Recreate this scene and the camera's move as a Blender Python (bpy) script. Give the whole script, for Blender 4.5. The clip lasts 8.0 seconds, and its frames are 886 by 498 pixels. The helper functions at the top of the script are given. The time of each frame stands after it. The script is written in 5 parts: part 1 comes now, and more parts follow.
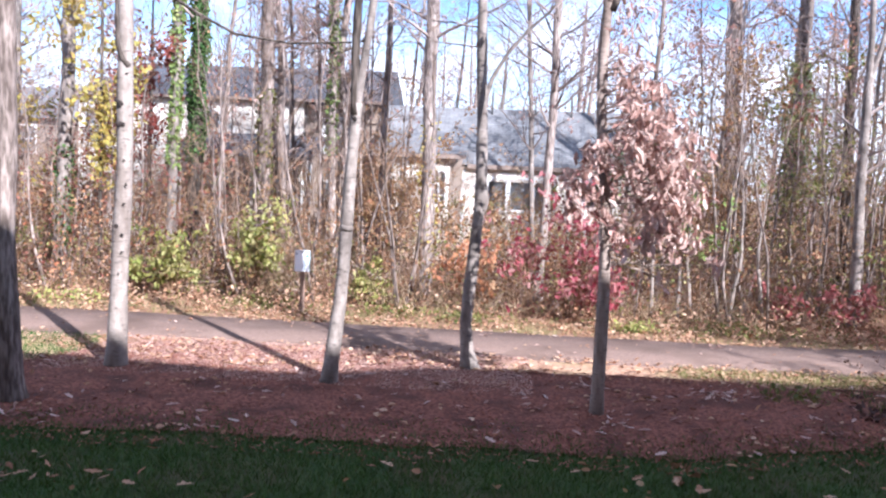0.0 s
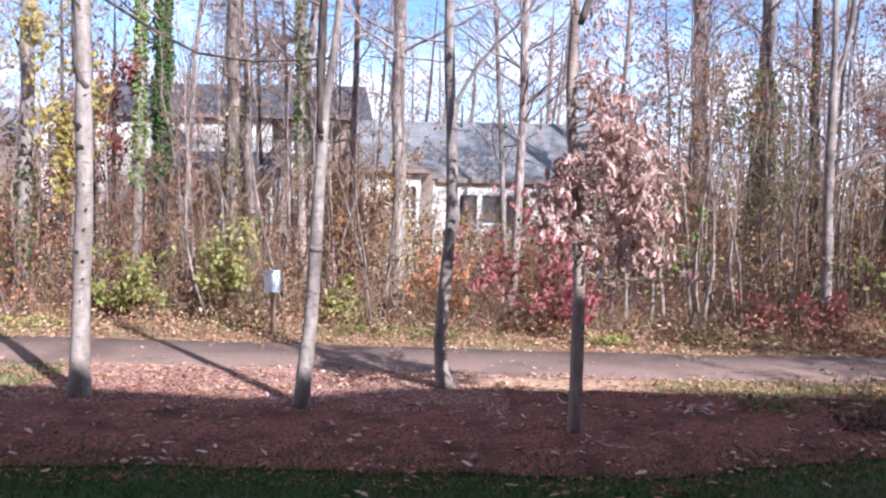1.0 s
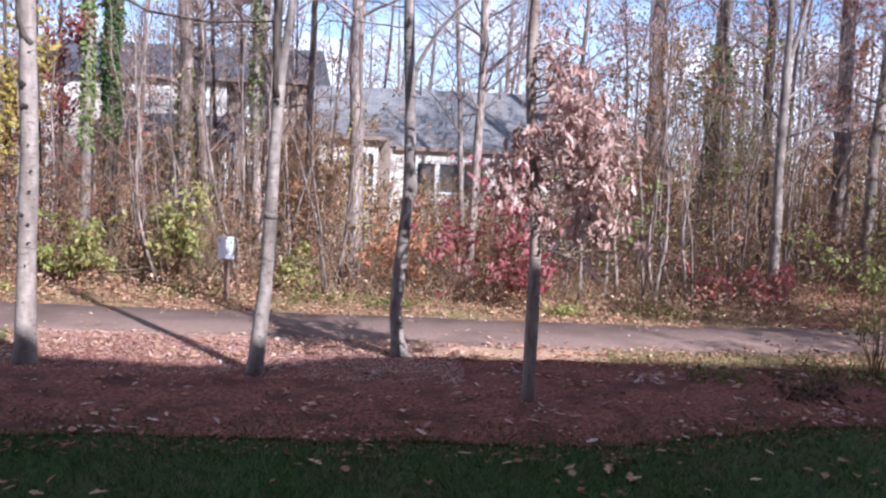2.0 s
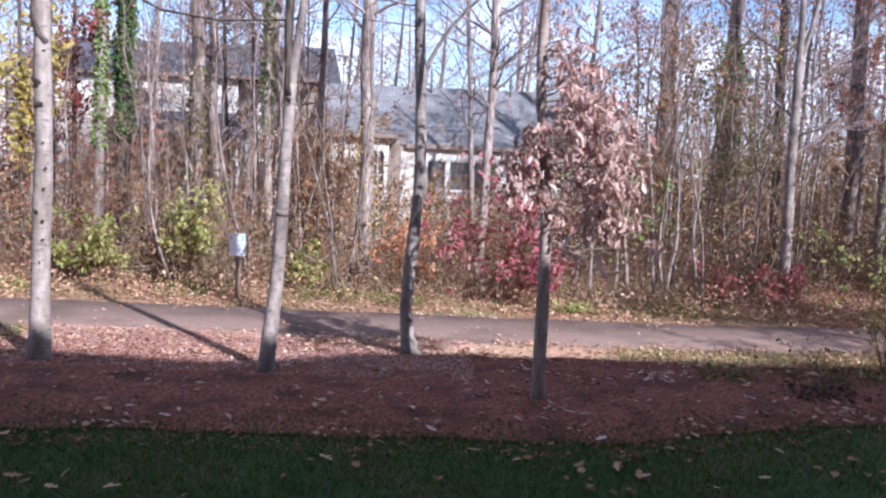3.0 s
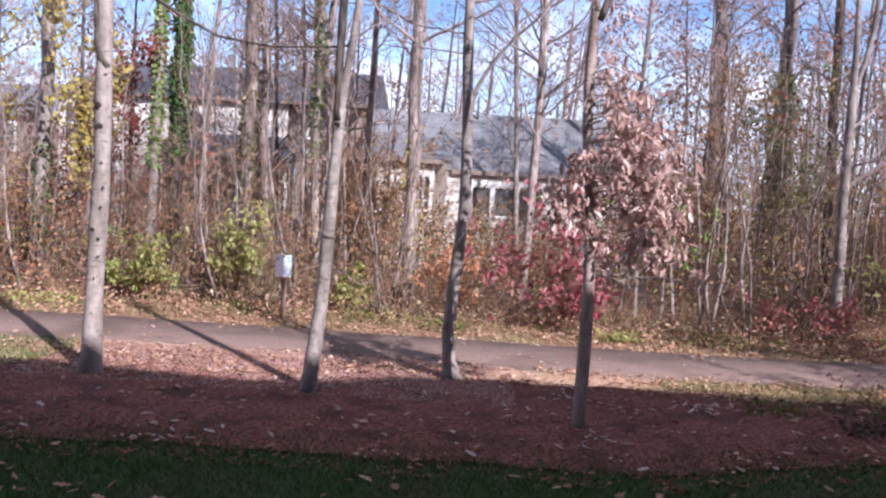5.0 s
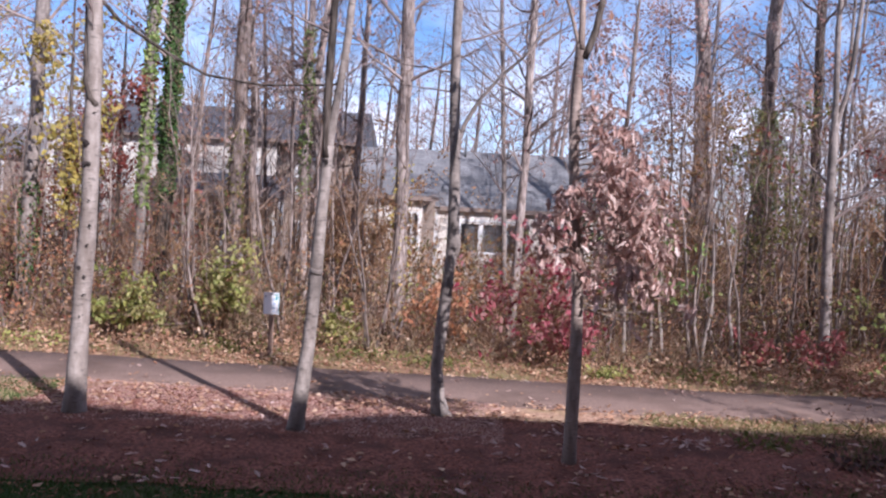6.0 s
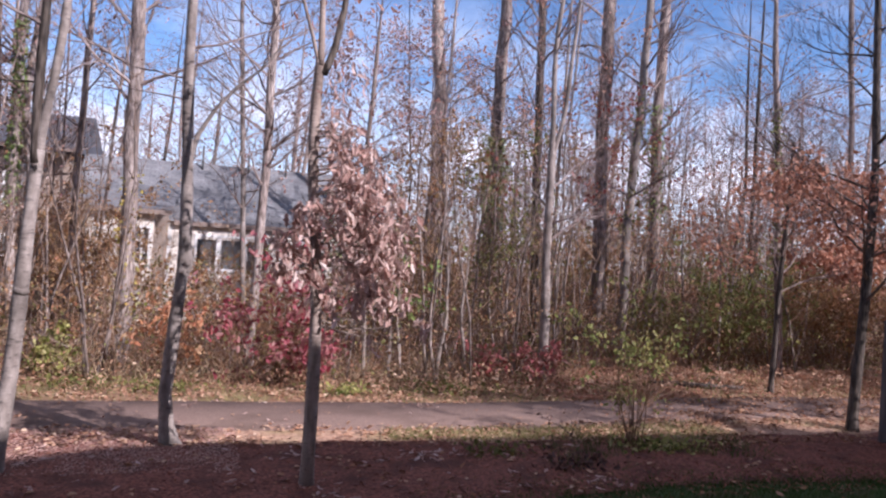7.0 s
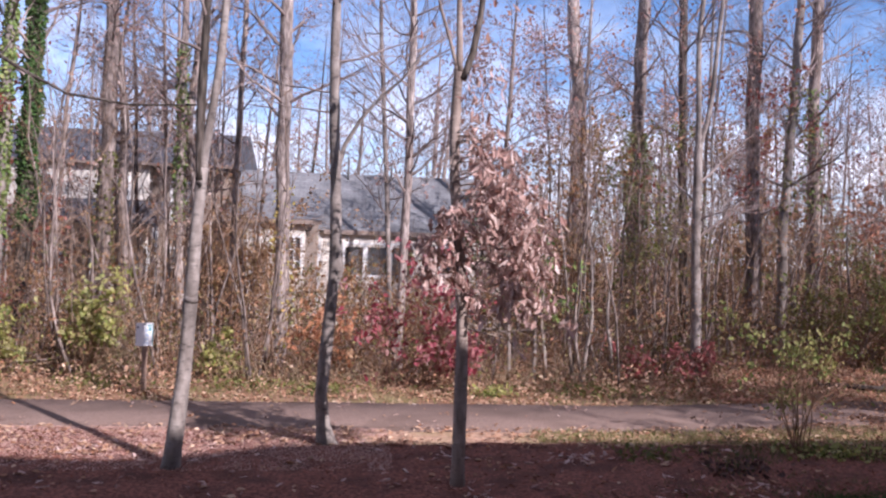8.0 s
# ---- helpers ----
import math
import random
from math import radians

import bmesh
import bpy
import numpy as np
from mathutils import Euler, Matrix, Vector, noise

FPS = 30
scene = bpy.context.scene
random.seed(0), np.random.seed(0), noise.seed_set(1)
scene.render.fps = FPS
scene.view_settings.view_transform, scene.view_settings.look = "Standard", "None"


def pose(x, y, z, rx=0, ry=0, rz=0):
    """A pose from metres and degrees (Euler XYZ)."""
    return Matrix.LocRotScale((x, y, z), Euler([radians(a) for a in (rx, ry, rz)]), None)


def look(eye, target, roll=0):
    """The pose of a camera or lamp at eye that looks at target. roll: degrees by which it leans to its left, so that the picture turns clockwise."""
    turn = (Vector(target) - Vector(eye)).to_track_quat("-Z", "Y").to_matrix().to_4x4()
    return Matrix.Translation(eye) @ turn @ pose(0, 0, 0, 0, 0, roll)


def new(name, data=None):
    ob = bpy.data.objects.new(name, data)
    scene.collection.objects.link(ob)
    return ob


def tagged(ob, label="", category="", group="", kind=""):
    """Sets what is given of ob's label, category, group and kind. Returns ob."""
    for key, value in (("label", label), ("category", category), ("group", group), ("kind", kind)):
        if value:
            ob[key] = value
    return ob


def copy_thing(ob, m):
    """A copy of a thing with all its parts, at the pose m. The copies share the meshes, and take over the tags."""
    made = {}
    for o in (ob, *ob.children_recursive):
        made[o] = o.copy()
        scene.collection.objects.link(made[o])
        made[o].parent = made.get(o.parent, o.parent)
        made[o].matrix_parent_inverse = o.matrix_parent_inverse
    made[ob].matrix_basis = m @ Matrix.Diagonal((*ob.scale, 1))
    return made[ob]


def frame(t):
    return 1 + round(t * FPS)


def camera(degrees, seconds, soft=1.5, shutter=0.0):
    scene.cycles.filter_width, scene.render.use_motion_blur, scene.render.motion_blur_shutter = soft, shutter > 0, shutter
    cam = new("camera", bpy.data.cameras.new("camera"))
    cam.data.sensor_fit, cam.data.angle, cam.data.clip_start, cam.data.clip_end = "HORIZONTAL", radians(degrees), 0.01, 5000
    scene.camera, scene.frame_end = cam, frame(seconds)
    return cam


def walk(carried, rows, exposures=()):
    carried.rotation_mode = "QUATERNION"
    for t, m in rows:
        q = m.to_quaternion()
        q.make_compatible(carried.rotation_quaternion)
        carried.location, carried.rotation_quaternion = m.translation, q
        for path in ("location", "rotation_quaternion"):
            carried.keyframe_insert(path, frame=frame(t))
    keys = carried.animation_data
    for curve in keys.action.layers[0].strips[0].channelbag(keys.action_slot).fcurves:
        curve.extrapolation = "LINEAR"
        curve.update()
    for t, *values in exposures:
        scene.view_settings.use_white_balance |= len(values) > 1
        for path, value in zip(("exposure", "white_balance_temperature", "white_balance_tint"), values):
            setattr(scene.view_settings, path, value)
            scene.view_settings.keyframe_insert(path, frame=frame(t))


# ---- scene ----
cam = camera(58.5, 8.0, soft=2.3)
# seconds, eye x y z, yaw, pitch, lean
ROWS = [
    (0.0, -0.007, -0.204, 2.932, 3.88, -4.84, 2.45),
    (0.5, 0.005, -0.038, 2.985, 3.84, -4.87, 0.80),
    (1.0, -0.003, -0.003, 3.002, 1.95, -3.89, 1.24),
    (1.5, 0.000, 0.000, 3.000, 0.00, -3.72, 1.80),
    (2.0, -0.007, 0.036, 3.007, -1.27, -6.07, 2.33),
    (2.2, -0.007, 0.030, 3.007, -1.54, -6.50, 2.45),
    (3.3, -0.007, -0.015, 3.010, 0.12, -6.22, 2.50),
    (3.5, -0.007, -0.020, 3.010, 0.55, -6.28, 2.61),
    (4.0, -0.012, -0.032, 3.013, 1.42, -4.75, 2.77),
    (4.2, -0.012, -0.035, 3.012, 1.60, -5.00, 2.85),
    (5.3, -0.009, -0.062, 2.988, 4.02, -3.80, 3.65),
    (5.5, -0.009, -0.063, 2.984, 4.96, -2.96, 3.77),
    (5.6, -0.007, -0.063, 2.984, 4.62, -2.95, 3.62),
    (5.8, -0.003, -0.064, 2.983, 3.62, -2.20, 3.32),
    (6.0, 0.001, -0.065, 2.982, 2.05, -1.82, 3.02),
    (6.2, 0.013, -0.028, 2.982, -0.72, -1.62, 2.95),
    (6.5, 0.031, 0.028, 2.982, -5.52, -1.06, 2.84),
    (6.8, 0.058, 0.052, 2.980, -12.00, -0.72, 3.24),
    (6.9, 0.066, 0.060, 2.980, -14.20, -0.20, 3.37),
    (7.0, 0.075, 0.068, 2.979, -16.29, 0.46, 3.50),
    (7.1, 0.077, 0.073, 2.983, -18.80, 0.50, 3.17),
    (7.2, 0.079, 0.077, 2.988, -20.80, 0.42, 2.84),
    (7.3, 0.080, 0.082, 2.992, -21.40, 0.36, 2.50),
    (7.4, 0.082, 0.086, 2.996, -20.80, 0.36, 2.15),
    (7.5, 0.084, 0.091, 3.000, -19.25, 0.41, 1.86),
    (7.6, 0.075, 0.087, 2.994, -17.55, 0.36, 1.86),
    (7.8, 0.059, 0.081, 2.983, -12.30, 0.45, 1.86),
    (8.0, 0.043, 0.074, 2.971, -6.13, 0.17, 1.85),
]
walk(cam, [(t, pose(x, y, z, 90 + pitch, 0, yaw) @ pose(0, 0, 0, 0, 0, lean)) for t, x, y, z, yaw, pitch, lean in ROWS],
     exposures=[(t, stops + 0.45, 5570 if t < 1.8 else 5520 if t < 2.5 else 5430 if t < 4.5 else 5740 if t < 6.8 else 5900, 15 if t < 0.4 else 17 if t < 1.8 else 18 if t < 4.5 else 22 if t < 6.8 else 25) for t, stops in ((0.0, 0.92), (0.5, 0.74), (1.0, 0.62), (1.5, 0.5), (2.0, 0.43), (3.5, 0.46), (5.5, 0.17), (6.0, 0.04), (6.5, 0.03), (7.0, 0.03), (7.5, 0.02), (8.0, 0.09))])

# ---- sky and sun ----
SUN_EL = radians(32.5)
SUN_X, SUN_Y = 0.672, -0.741
world = bpy.data.worlds.new("sky")
scene.world = world
world.use_nodes = True
wn, wl = world.node_tree.nodes, world.node_tree.links
sky = wn.new("ShaderNodeTexSky")
sky.sky_type, sky.sun_disc = "NISHITA", False
sky.sun_elevation, sky.sun_rotation = SUN_EL, math.atan2(SUN_X, SUN_Y)
sky.air_density, sky.dust_density, sky.ozone_density = 1.0, 0.3, 4.0
co = wn.new("ShaderNodeTexCoord")
mp = wn.new("ShaderNodeMapping")
mp.inputs["Scale"].default_value = (1.0, 1.0, 2.0)
cl = wn.new("ShaderNodeTexNoise")
cl.inputs["Scale"].default_value, cl.inputs["Detail"].default_value, cl.inputs["Roughness"].default_value = 4.2, 7.0, 0.62
cr = wn.new("ShaderNodeValToRGB")
cr.color_ramp.elements[0].position, cr.color_ramp.elements[1].position = 0.44, 0.68
cr.color_ramp.elements[0].color, cr.color_ramp.elements[1].color = (0, 0, 0, 1), (0.8, 0.8, 0.8, 1)
mx = wn.new("ShaderNodeMixRGB")
mx.inputs["Color2"].default_value = (11.8, 12.1, 12.6, 1)
wl.new(co.outputs["Generated"], mp.inputs["Vector"])
wl.new(mp.outputs["Vector"], cl.inputs["Vector"])
wl.new(cl.outputs["Fac"], cr.inputs["Fac"])
sp, thin, cover = wn.new("ShaderNodeSeparateXYZ"), wn.new("ShaderNodeMapRange"), wn.new("ShaderNodeMath")
thin.inputs["From Min"].default_value, thin.inputs["From Max"].default_value = 0.1, 0.34
thin.inputs["To Min"].default_value, thin.inputs["To Max"].default_value = 1.4, 0.08
cover.operation, cover.use_clamp = "MULTIPLY", True
wl.new(co.outputs["Generated"], sp.inputs["Vector"])
wl.new(sp.outputs["Z"], thin.inputs["Value"])
wl.new(thin.outputs["Result"], cover.inputs[0])
wl.new(cr.outputs["Color"], cover.inputs[1])
haze, total = wn.new("ShaderNodeMapRange"), wn.new("ShaderNodeMath")
haze.inputs["From Min"].default_value, haze.inputs["From Max"].default_value = 0.02, 0.22
haze.inputs["To Min"].default_value, haze.inputs["To Max"].default_value = 0.42, 0.0
total.operation, total.use_clamp = "ADD", True
wl.new(sp.outputs["Z"], haze.inputs["Value"])
wl.new(cover.outputs["Value"], total.inputs[0])
wl.new(haze.outputs["Result"], total.inputs[1])
# unseen warm veil overhead, added so the skylight in the shade is less blue
veil, over = wn.new("ShaderNodeMapRange"), wn.new("ShaderNodeMixRGB")
veil.inputs["From Min"].default_value, veil.inputs["From Max"].default_value = 0.36, 0.7
veil.inputs["To Min"].default_value, veil.inputs["To Max"].default_value = 0.0, 0.55
over.inputs["Color2"].default_value = (4.6, 4.3, 4.0, 1)
wl.new(sp.outputs["Z"], veil.inputs["Value"])
wl.new(veil.outputs["Result"], over.inputs["Fac"])
wl.new(total.outputs["Value"], mx.inputs["Fac"])
clear = wn.new("ShaderNodeHueSaturation")
clear.inputs["Saturation"].default_value, clear.inputs["Value"].default_value = 1.06, 1.36
wl.new(sky.outputs["Color"], clear.inputs["Color"])
wl.new(clear.outputs["Color"], mx.inputs["Color1"])
wl.new(mx.outputs["Color"], over.inputs["Color1"])
wl.new(over.outputs["Color"], wn["Background"].inputs["Color"])
wn["Background"].inputs["Strength"].default_value = 0.084

sun = new("sun", bpy.data.lights.new("sun", "SUN"))
sun.data.energy, sun.data.angle, sun.data.color = 5.0, radians(0.6), (1.0, 0.937, 0.858)
sun.matrix_world = look((SUN_X * 40 * math.cos(SUN_EL), SUN_Y * 40 * math.cos(SUN_EL), 40 * math.sin(SUN_EL)), (0, 0, 0))


# ---- materials ----
def surface(name, a, b, scale=6.0, c=None, scale2=1.0, rough=0.85, bump=0.3, fine=40.0, stretch=(1, 1, 1), spec=0.3, jitter=0.0):
    """Two noises over the object's own coordinates: a to b at scale, patches of c at scale2, and a fine relief."""
    m = bpy.data.materials.new(name)
    m.use_nodes = True
    n, l = m.node_tree.nodes, m.node_tree.links
    bs = n["Principled BSDF"]
    bs.inputs["Roughness"].default_value = rough
    bs.inputs["Specular IOR Level"].default_value = spec
    tc, mp = n.new("ShaderNodeTexCoord"), n.new("ShaderNodeMapping")
    mp.inputs["Scale"].default_value = stretch
    l.new(tc.outputs["Object"], mp.inputs["Vector"])

    def noise_ramp(s, lo, hi, detail=6.0):
        t, r = n.new("ShaderNodeTexNoise"), n.new("ShaderNodeValToRGB")
        t.inputs["Scale"].default_value, t.inputs["Detail"].default_value = s, detail
        r.color_ramp.elements[0].position, r.color_ramp.elements[1].position = lo, hi
        l.new(mp.outputs["Vector"], t.inputs["Vector"])
        l.new(t.outputs["Fac"], r.inputs["Fac"])
        return r

    r1 = noise_ramp(scale, 0.35, 0.65)
    r1.color_ramp.elements[0].color, r1.color_ramp.elements[1].color = (*a, 1), (*b, 1)
    out = r1.outputs["Color"]
    if c is not None:
        r2, mix = noise_ramp(scale2, 0.48, 0.66), n.new("ShaderNodeMixRGB")
        mix.inputs["Color2"].default_value = (*c, 1)
        l.new(r2.outputs["Color"], mix.inputs["Fac"])
        l.new(out, mix.inputs["Color1"])
        out = mix.outputs["Color"]
    if jitter:
        oi, hs, mr = n.new("ShaderNodeObjectInfo"), n.new("ShaderNodeHueSaturation"), n.new("ShaderNodeMapRange")
        mr.inputs["To Min"].default_value, mr.inputs["To Max"].default_value = 1 - jitter, 1 + jitter
        l.new(oi.outputs["Random"], mr.inputs["Value"])
        l.new(mr.outputs["Result"], hs.inputs["Value"])
        l.new(out, hs.inputs["Color"])
        out = hs.outputs["Color"]
    l.new(out, bs.inputs["Base Color"])
    if bump:
        t, bp = n.new("ShaderNodeTexNoise"), n.new("ShaderNodeBump")
        t.inputs["Scale"].default_value, t.inputs["Detail"].default_value = fine, 5.0
        bp.inputs["Strength"].default_value, bp.inputs["Distance"].default_value = bump, 0.03
        l.new(mp.outputs["Vector"], t.inputs["Vector"])
        l.new(t.outputs["Fac"], bp.inputs["Height"])
        l.new(bp.outputs["Normal"], bs.inputs["Normal"])
    return m


def bark(name, a, b, blotch, band=0.0, fissure=0.8, jitter=0.1, stretch=0.25):
    """Bark: grain along the trunk, paler or darker blotches, cross bands and cracks in relief."""
    m = surface(name, a, b, 11, blotch, 2.4, bump=0, stretch=(1, 1, stretch), jitter=jitter)
    n, l = m.node_tree.nodes, m.node_tree.links
    bs = n["Principled BSDF"]
    base = bs.inputs["Base Color"].links[0].from_socket
    tc, mp, spots, ramp, mix = n.new("ShaderNodeTexCoord"), n.new("ShaderNodeMapping"), n.new("ShaderNodeTexNoise"), n.new("ShaderNodeValToRGB"), n.new("ShaderNodeMixRGB")
    mp.inputs["Scale"].default_value = (1, 1, 3.2) if band else (1, 1, 0.2)
    spots.inputs["Scale"].default_value, spots.inputs["Detail"].default_value = (9.0, 4.0) if band else (24.0, 6.0)
    ramp.color_ramp.elements[0].position, ramp.color_ramp.elements[1].position = (0.58, 0.68) if band else (0.4, 0.6)
    ramp.color_ramp.elements[0].color, ramp.color_ramp.elements[1].color = (1, 1, 1, 1), (1 - band, 1 - band, 1 - band, 1)
    if not band:
        ramp.color_ramp.elements[0].color, ramp.color_ramp.elements[1].color = (0.5, 0.48, 0.46, 1), (1.1, 1.1, 1.1, 1)
    mix.blend_type = "MULTIPLY"
    mix.inputs["Fac"].default_value = 1.0
    bp = n.new("ShaderNodeBump")
    bp.inputs["Strength"].default_value, bp.inputs["Distance"].default_value = fissure, 0.025
    l.new(tc.outputs["Object"], mp.inputs["Vector"])
    l.new(mp.outputs["Vector"], spots.inputs["Vector"])
    l.new(spots.outputs["Fac"], ramp.inputs["Fac"])
    l.new(base, mix.inputs["Color1"])
    l.new(ramp.outputs["Color"], mix.inputs["Color2"])
    l.new(mix.outputs["Color"], bs.inputs["Base Color"])
    l.new(spots.outputs["Fac"], bp.inputs["Height"])
    l.new(bp.outputs["Normal"], bs.inputs["Normal"])
    return m


def foliage(name, colours, rough=0.6, through_light=0.35):
    """Leaves whose colour changes from leaf to leaf, and which let some light through."""
    m = bpy.data.materials.new(name)
    m.use_nodes = True
    n, l = m.node_tree.nodes, m.node_tree.links
    bs, out = n["Principled BSDF"], n["Material Output"]
    bs.inputs["Roughness"].default_value = rough
    bs.inputs["Specular IOR Level"].default_value = 0.25
    g, r = n.new("ShaderNodeNewGeometry"), n.new("ShaderNodeValToRGB")
    ramp = r.color_ramp
    while len(ramp.elements) < len(colours):
        ramp.elements.new(0.5)
    for k, colour in enumerate(colours):
        ramp.elements[k].position = k / (len(colours) - 1)
        ramp.elements[k].color = (*colour, 1)
    l.new(g.outputs["Random Per Island"], r.inputs["Fac"])
    l.new(r.outputs["Color"], bs.inputs["Base Color"])
    if through_light:
        tr, mix = n.new("ShaderNodeBsdfTranslucent"), n.new("ShaderNodeMixShader")
        l.new(r.outputs["Color"], tr.inputs["Color"])
        mix.inputs["Fac"].default_value = through_light
        l.new(bs.outputs["BSDF"], mix.inputs[1])
        l.new(tr.outputs["BSDF"], mix.inputs[2])
        l.new(mix.outputs["Shader"], out.inputs["Surface"])
    return m


def shingle_material(name, a, b):
    m = surface(name, a, b, 1.2, rough=0.9, bump=0.0)
    n, l = m.node_tree.nodes, m.node_tree.links
    bs = n["Principled BSDF"]
    old = bs.inputs["Base Color"].links[0].from_socket
    tc, br, mix = n.new("ShaderNodeTexCoord"), n.new("ShaderNodeTexBrick"), n.new("ShaderNodeMixRGB")
    mp = n.new("ShaderNodeMapping")
    mp.inputs["Rotation"].default_value = (radians(-55), 0, 0)
    br.inputs["Scale"].default_value = 1.0
    br.inputs["Brick Width"].default_value, br.inputs["Row Height"].default_value, br.inputs["Mortar Size"].default_value = 0.32, 0.15, 0.012
    br.inputs["Color1"].default_value, br.inputs["Color2"].default_value, br.inputs["Mortar"].default_value = (1, 1, 1, 1), (0.78, 0.78, 0.8, 1), (0.55, 0.55, 0.55, 1)
    mix.blend_type = "MULTIPLY"
    mix.inputs["Fac"].default_value = 1.0
    l.new(tc.outputs["Object"], mp.inputs["Vector"])
    l.new(mp.outputs["Vector"], br.inputs["Vector"])
    l.new(old, mix.inputs["Color1"])
    l.new(br.outputs["Color"], mix.inputs["Color2"])
    l.new(mix.outputs["Color"], bs.inputs["Base Color"])
    return m


def glass_material(name):
    m = bpy.data.materials.new(name)
    m.use_nodes = True
    bs = m.node_tree.nodes["Principled BSDF"]
    bs.inputs["Base Color"].default_value = (0.75, 0.8, 0.85, 1)
    bs.inputs["Roughness"].default_value = 0.03
    bs.inputs["Transmission Weight"].default_value = 0.9
    return m


BARK_GREY = bark("bark_grey", (0.2, 0.165, 0.143), (0.355, 0.305, 0.27), (0.125, 0.104, 0.09), 0.45, 0.5, 0.12, 0.5)
BARK_PALE = bark("bark_pale", (0.257, 0.212, 0.182), (0.396, 0.339, 0.3), (0.171, 0.133, 0.109), 0.45, 0.5, 0.0, 0.5)
BARK_BROWN = bark("bark_brown", (0.215, 0.166, 0.143), (0.43, 0.352, 0.31), (0.155, 0.119, 0.103), 0.0, 1.0, 0.2)
BARK_TAN = bark("bark_tan", (0.32, 0.258, 0.228), (0.52, 0.44, 0.395), (0.24, 0.183, 0.157), 0.0, 1.0, 0.1)
BARK_DARK = bark("bark_dark", (0.05, 0.04, 0.035), (0.13, 0.105, 0.085), (0.15, 0.12, 0.1), 0.0, 0.9, 0.2)
BARK_OAK = bark("bark_oak", (0.238, 0.181, 0.15), (0.429, 0.34, 0.286), (0.162, 0.121, 0.0989), 0.35, 0.9, 0.0, 0.3)
SCAR = surface("bark_scar", (0.02, 0.016, 0.014), (0.06, 0.045, 0.04), 20, bump=0.5)
TWIG = surface("twig", (0.17, 0.125, 0.11), (0.32, 0.25, 0.22), 5, (0.41, 0.335, 0.3), 0.7, bump=0, jitter=0.25)
TWIG_DARK = surface("twig_dark", (0.06, 0.045, 0.04), (0.14, 0.1, 0.08), 5, (0.2, 0.15, 0.12), 1.0, bump=0, jitter=0.25)
CANE = surface("cane", (0.133, 0.0762, 0.0468), (0.35, 0.218, 0.13), 4, (0.224, 0.0979, 0.0611), 0.6, bump=0)
LEAF_OAK = foliage("leaf_oak", [(0.22, 0.11, 0.09), (0.42, 0.25, 0.205), (0.6, 0.41, 0.35), (0.7, 0.52, 0.455), (0.34, 0.18, 0.145), (0.64, 0.46, 0.395), (0.78, 0.64, 0.57)], 0.5, 0.3)
LEAF_RED = foliage("leaf_red", [(0.2, 0.03, 0.046), (0.42, 0.085, 0.118), (0.5, 0.22, 0.23), (0.27, 0.05, 0.062), (0.52, 0.32, 0.28), (0.38, 0.06, 0.088), (0.26, 0.14, 0.095)])
LEAF_ORANGE = foliage("leaf_orange", [(0.5, 0.22, 0.1), (0.62, 0.36, 0.22), (0.45, 0.17, 0.09), (0.62, 0.42, 0.24)])
LEAF_MAROON = foliage("leaf_maroon", [(0.16, 0.035, 0.03), (0.32, 0.09, 0.07), (0.4, 0.17, 0.13), (0.24, 0.06, 0.05)])
LEAF_COPPER = foliage("leaf_copper", [(0.36, 0.14, 0.08), (0.5, 0.24, 0.15), (0.57, 0.33, 0.23), (0.28, 0.13, 0.09)])
LEAF_YELLOW = foliage("leaf_yellow", [(0.5, 0.39, 0.08), (0.52, 0.44, 0.15), (0.4, 0.36, 0.1), (0.54, 0.37, 0.1), (0.33, 0.26, 0.08)])
LEAF_LIME = foliage("leaf_lime", [(0.2, 0.25, 0.06), (0.42, 0.42, 0.12), (0.54, 0.52, 0.2), (0.25, 0.29, 0.08), (0.56, 0.51, 0.25), (0.34, 0.3, 0.1)])
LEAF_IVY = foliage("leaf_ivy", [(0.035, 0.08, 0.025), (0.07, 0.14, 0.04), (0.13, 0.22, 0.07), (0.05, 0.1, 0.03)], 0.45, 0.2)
# brighter copy of leaf_ivy, with the sunlight put into its colour
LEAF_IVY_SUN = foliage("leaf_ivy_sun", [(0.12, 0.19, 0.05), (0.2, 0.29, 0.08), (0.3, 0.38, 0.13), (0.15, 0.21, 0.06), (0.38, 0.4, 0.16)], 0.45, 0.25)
LEAF_BROWN = foliage("leaf_brown", [(0.184, 0.0927, 0.043), (0.4, 0.237, 0.12), (0.292, 0.154, 0.0688), (0.54, 0.371, 0.215), (0.389, 0.165, 0.086), (0.356, 0.278, 0.103)])
# leaf_brown made darker: shade in the brush's hollows is put into the colour
LEAF_BRUSH_SHADE = foliage("leaf_brush_shade", [(0.112, 0.0583, 0.0315), (0.291, 0.164, 0.09), (0.19, 0.0954, 0.0495), (0.426, 0.281, 0.167), (0.28, 0.117, 0.0675), (0.224, 0.175, 0.072)], 0.6, 0.15)
LEAF_OLIVE = foliage("leaf_olive", [(0.1, 0.12, 0.035), (0.18, 0.19, 0.06), (0.26, 0.24, 0.08), (0.2, 0.15, 0.06)])
# paler copy of the mulch, its colour lifted to stand for sunlight
MULCH_SUNLIT = foliage("mulch_sunlit", [(0.56, 0.348, 0.285), (0.694, 0.487, 0.405), (0.448, 0.244, 0.194), (0.627, 0.406, 0.331)], 0.8, 0.1)
LITTER = foliage("litter", [(0.228, 0.11, 0.0637), (0.456, 0.261, 0.167), (0.593, 0.394, 0.265), (0.365, 0.18, 0.103), (0.49, 0.302, 0.196), (0.661, 0.487, 0.343)], 0.75, 0.1)
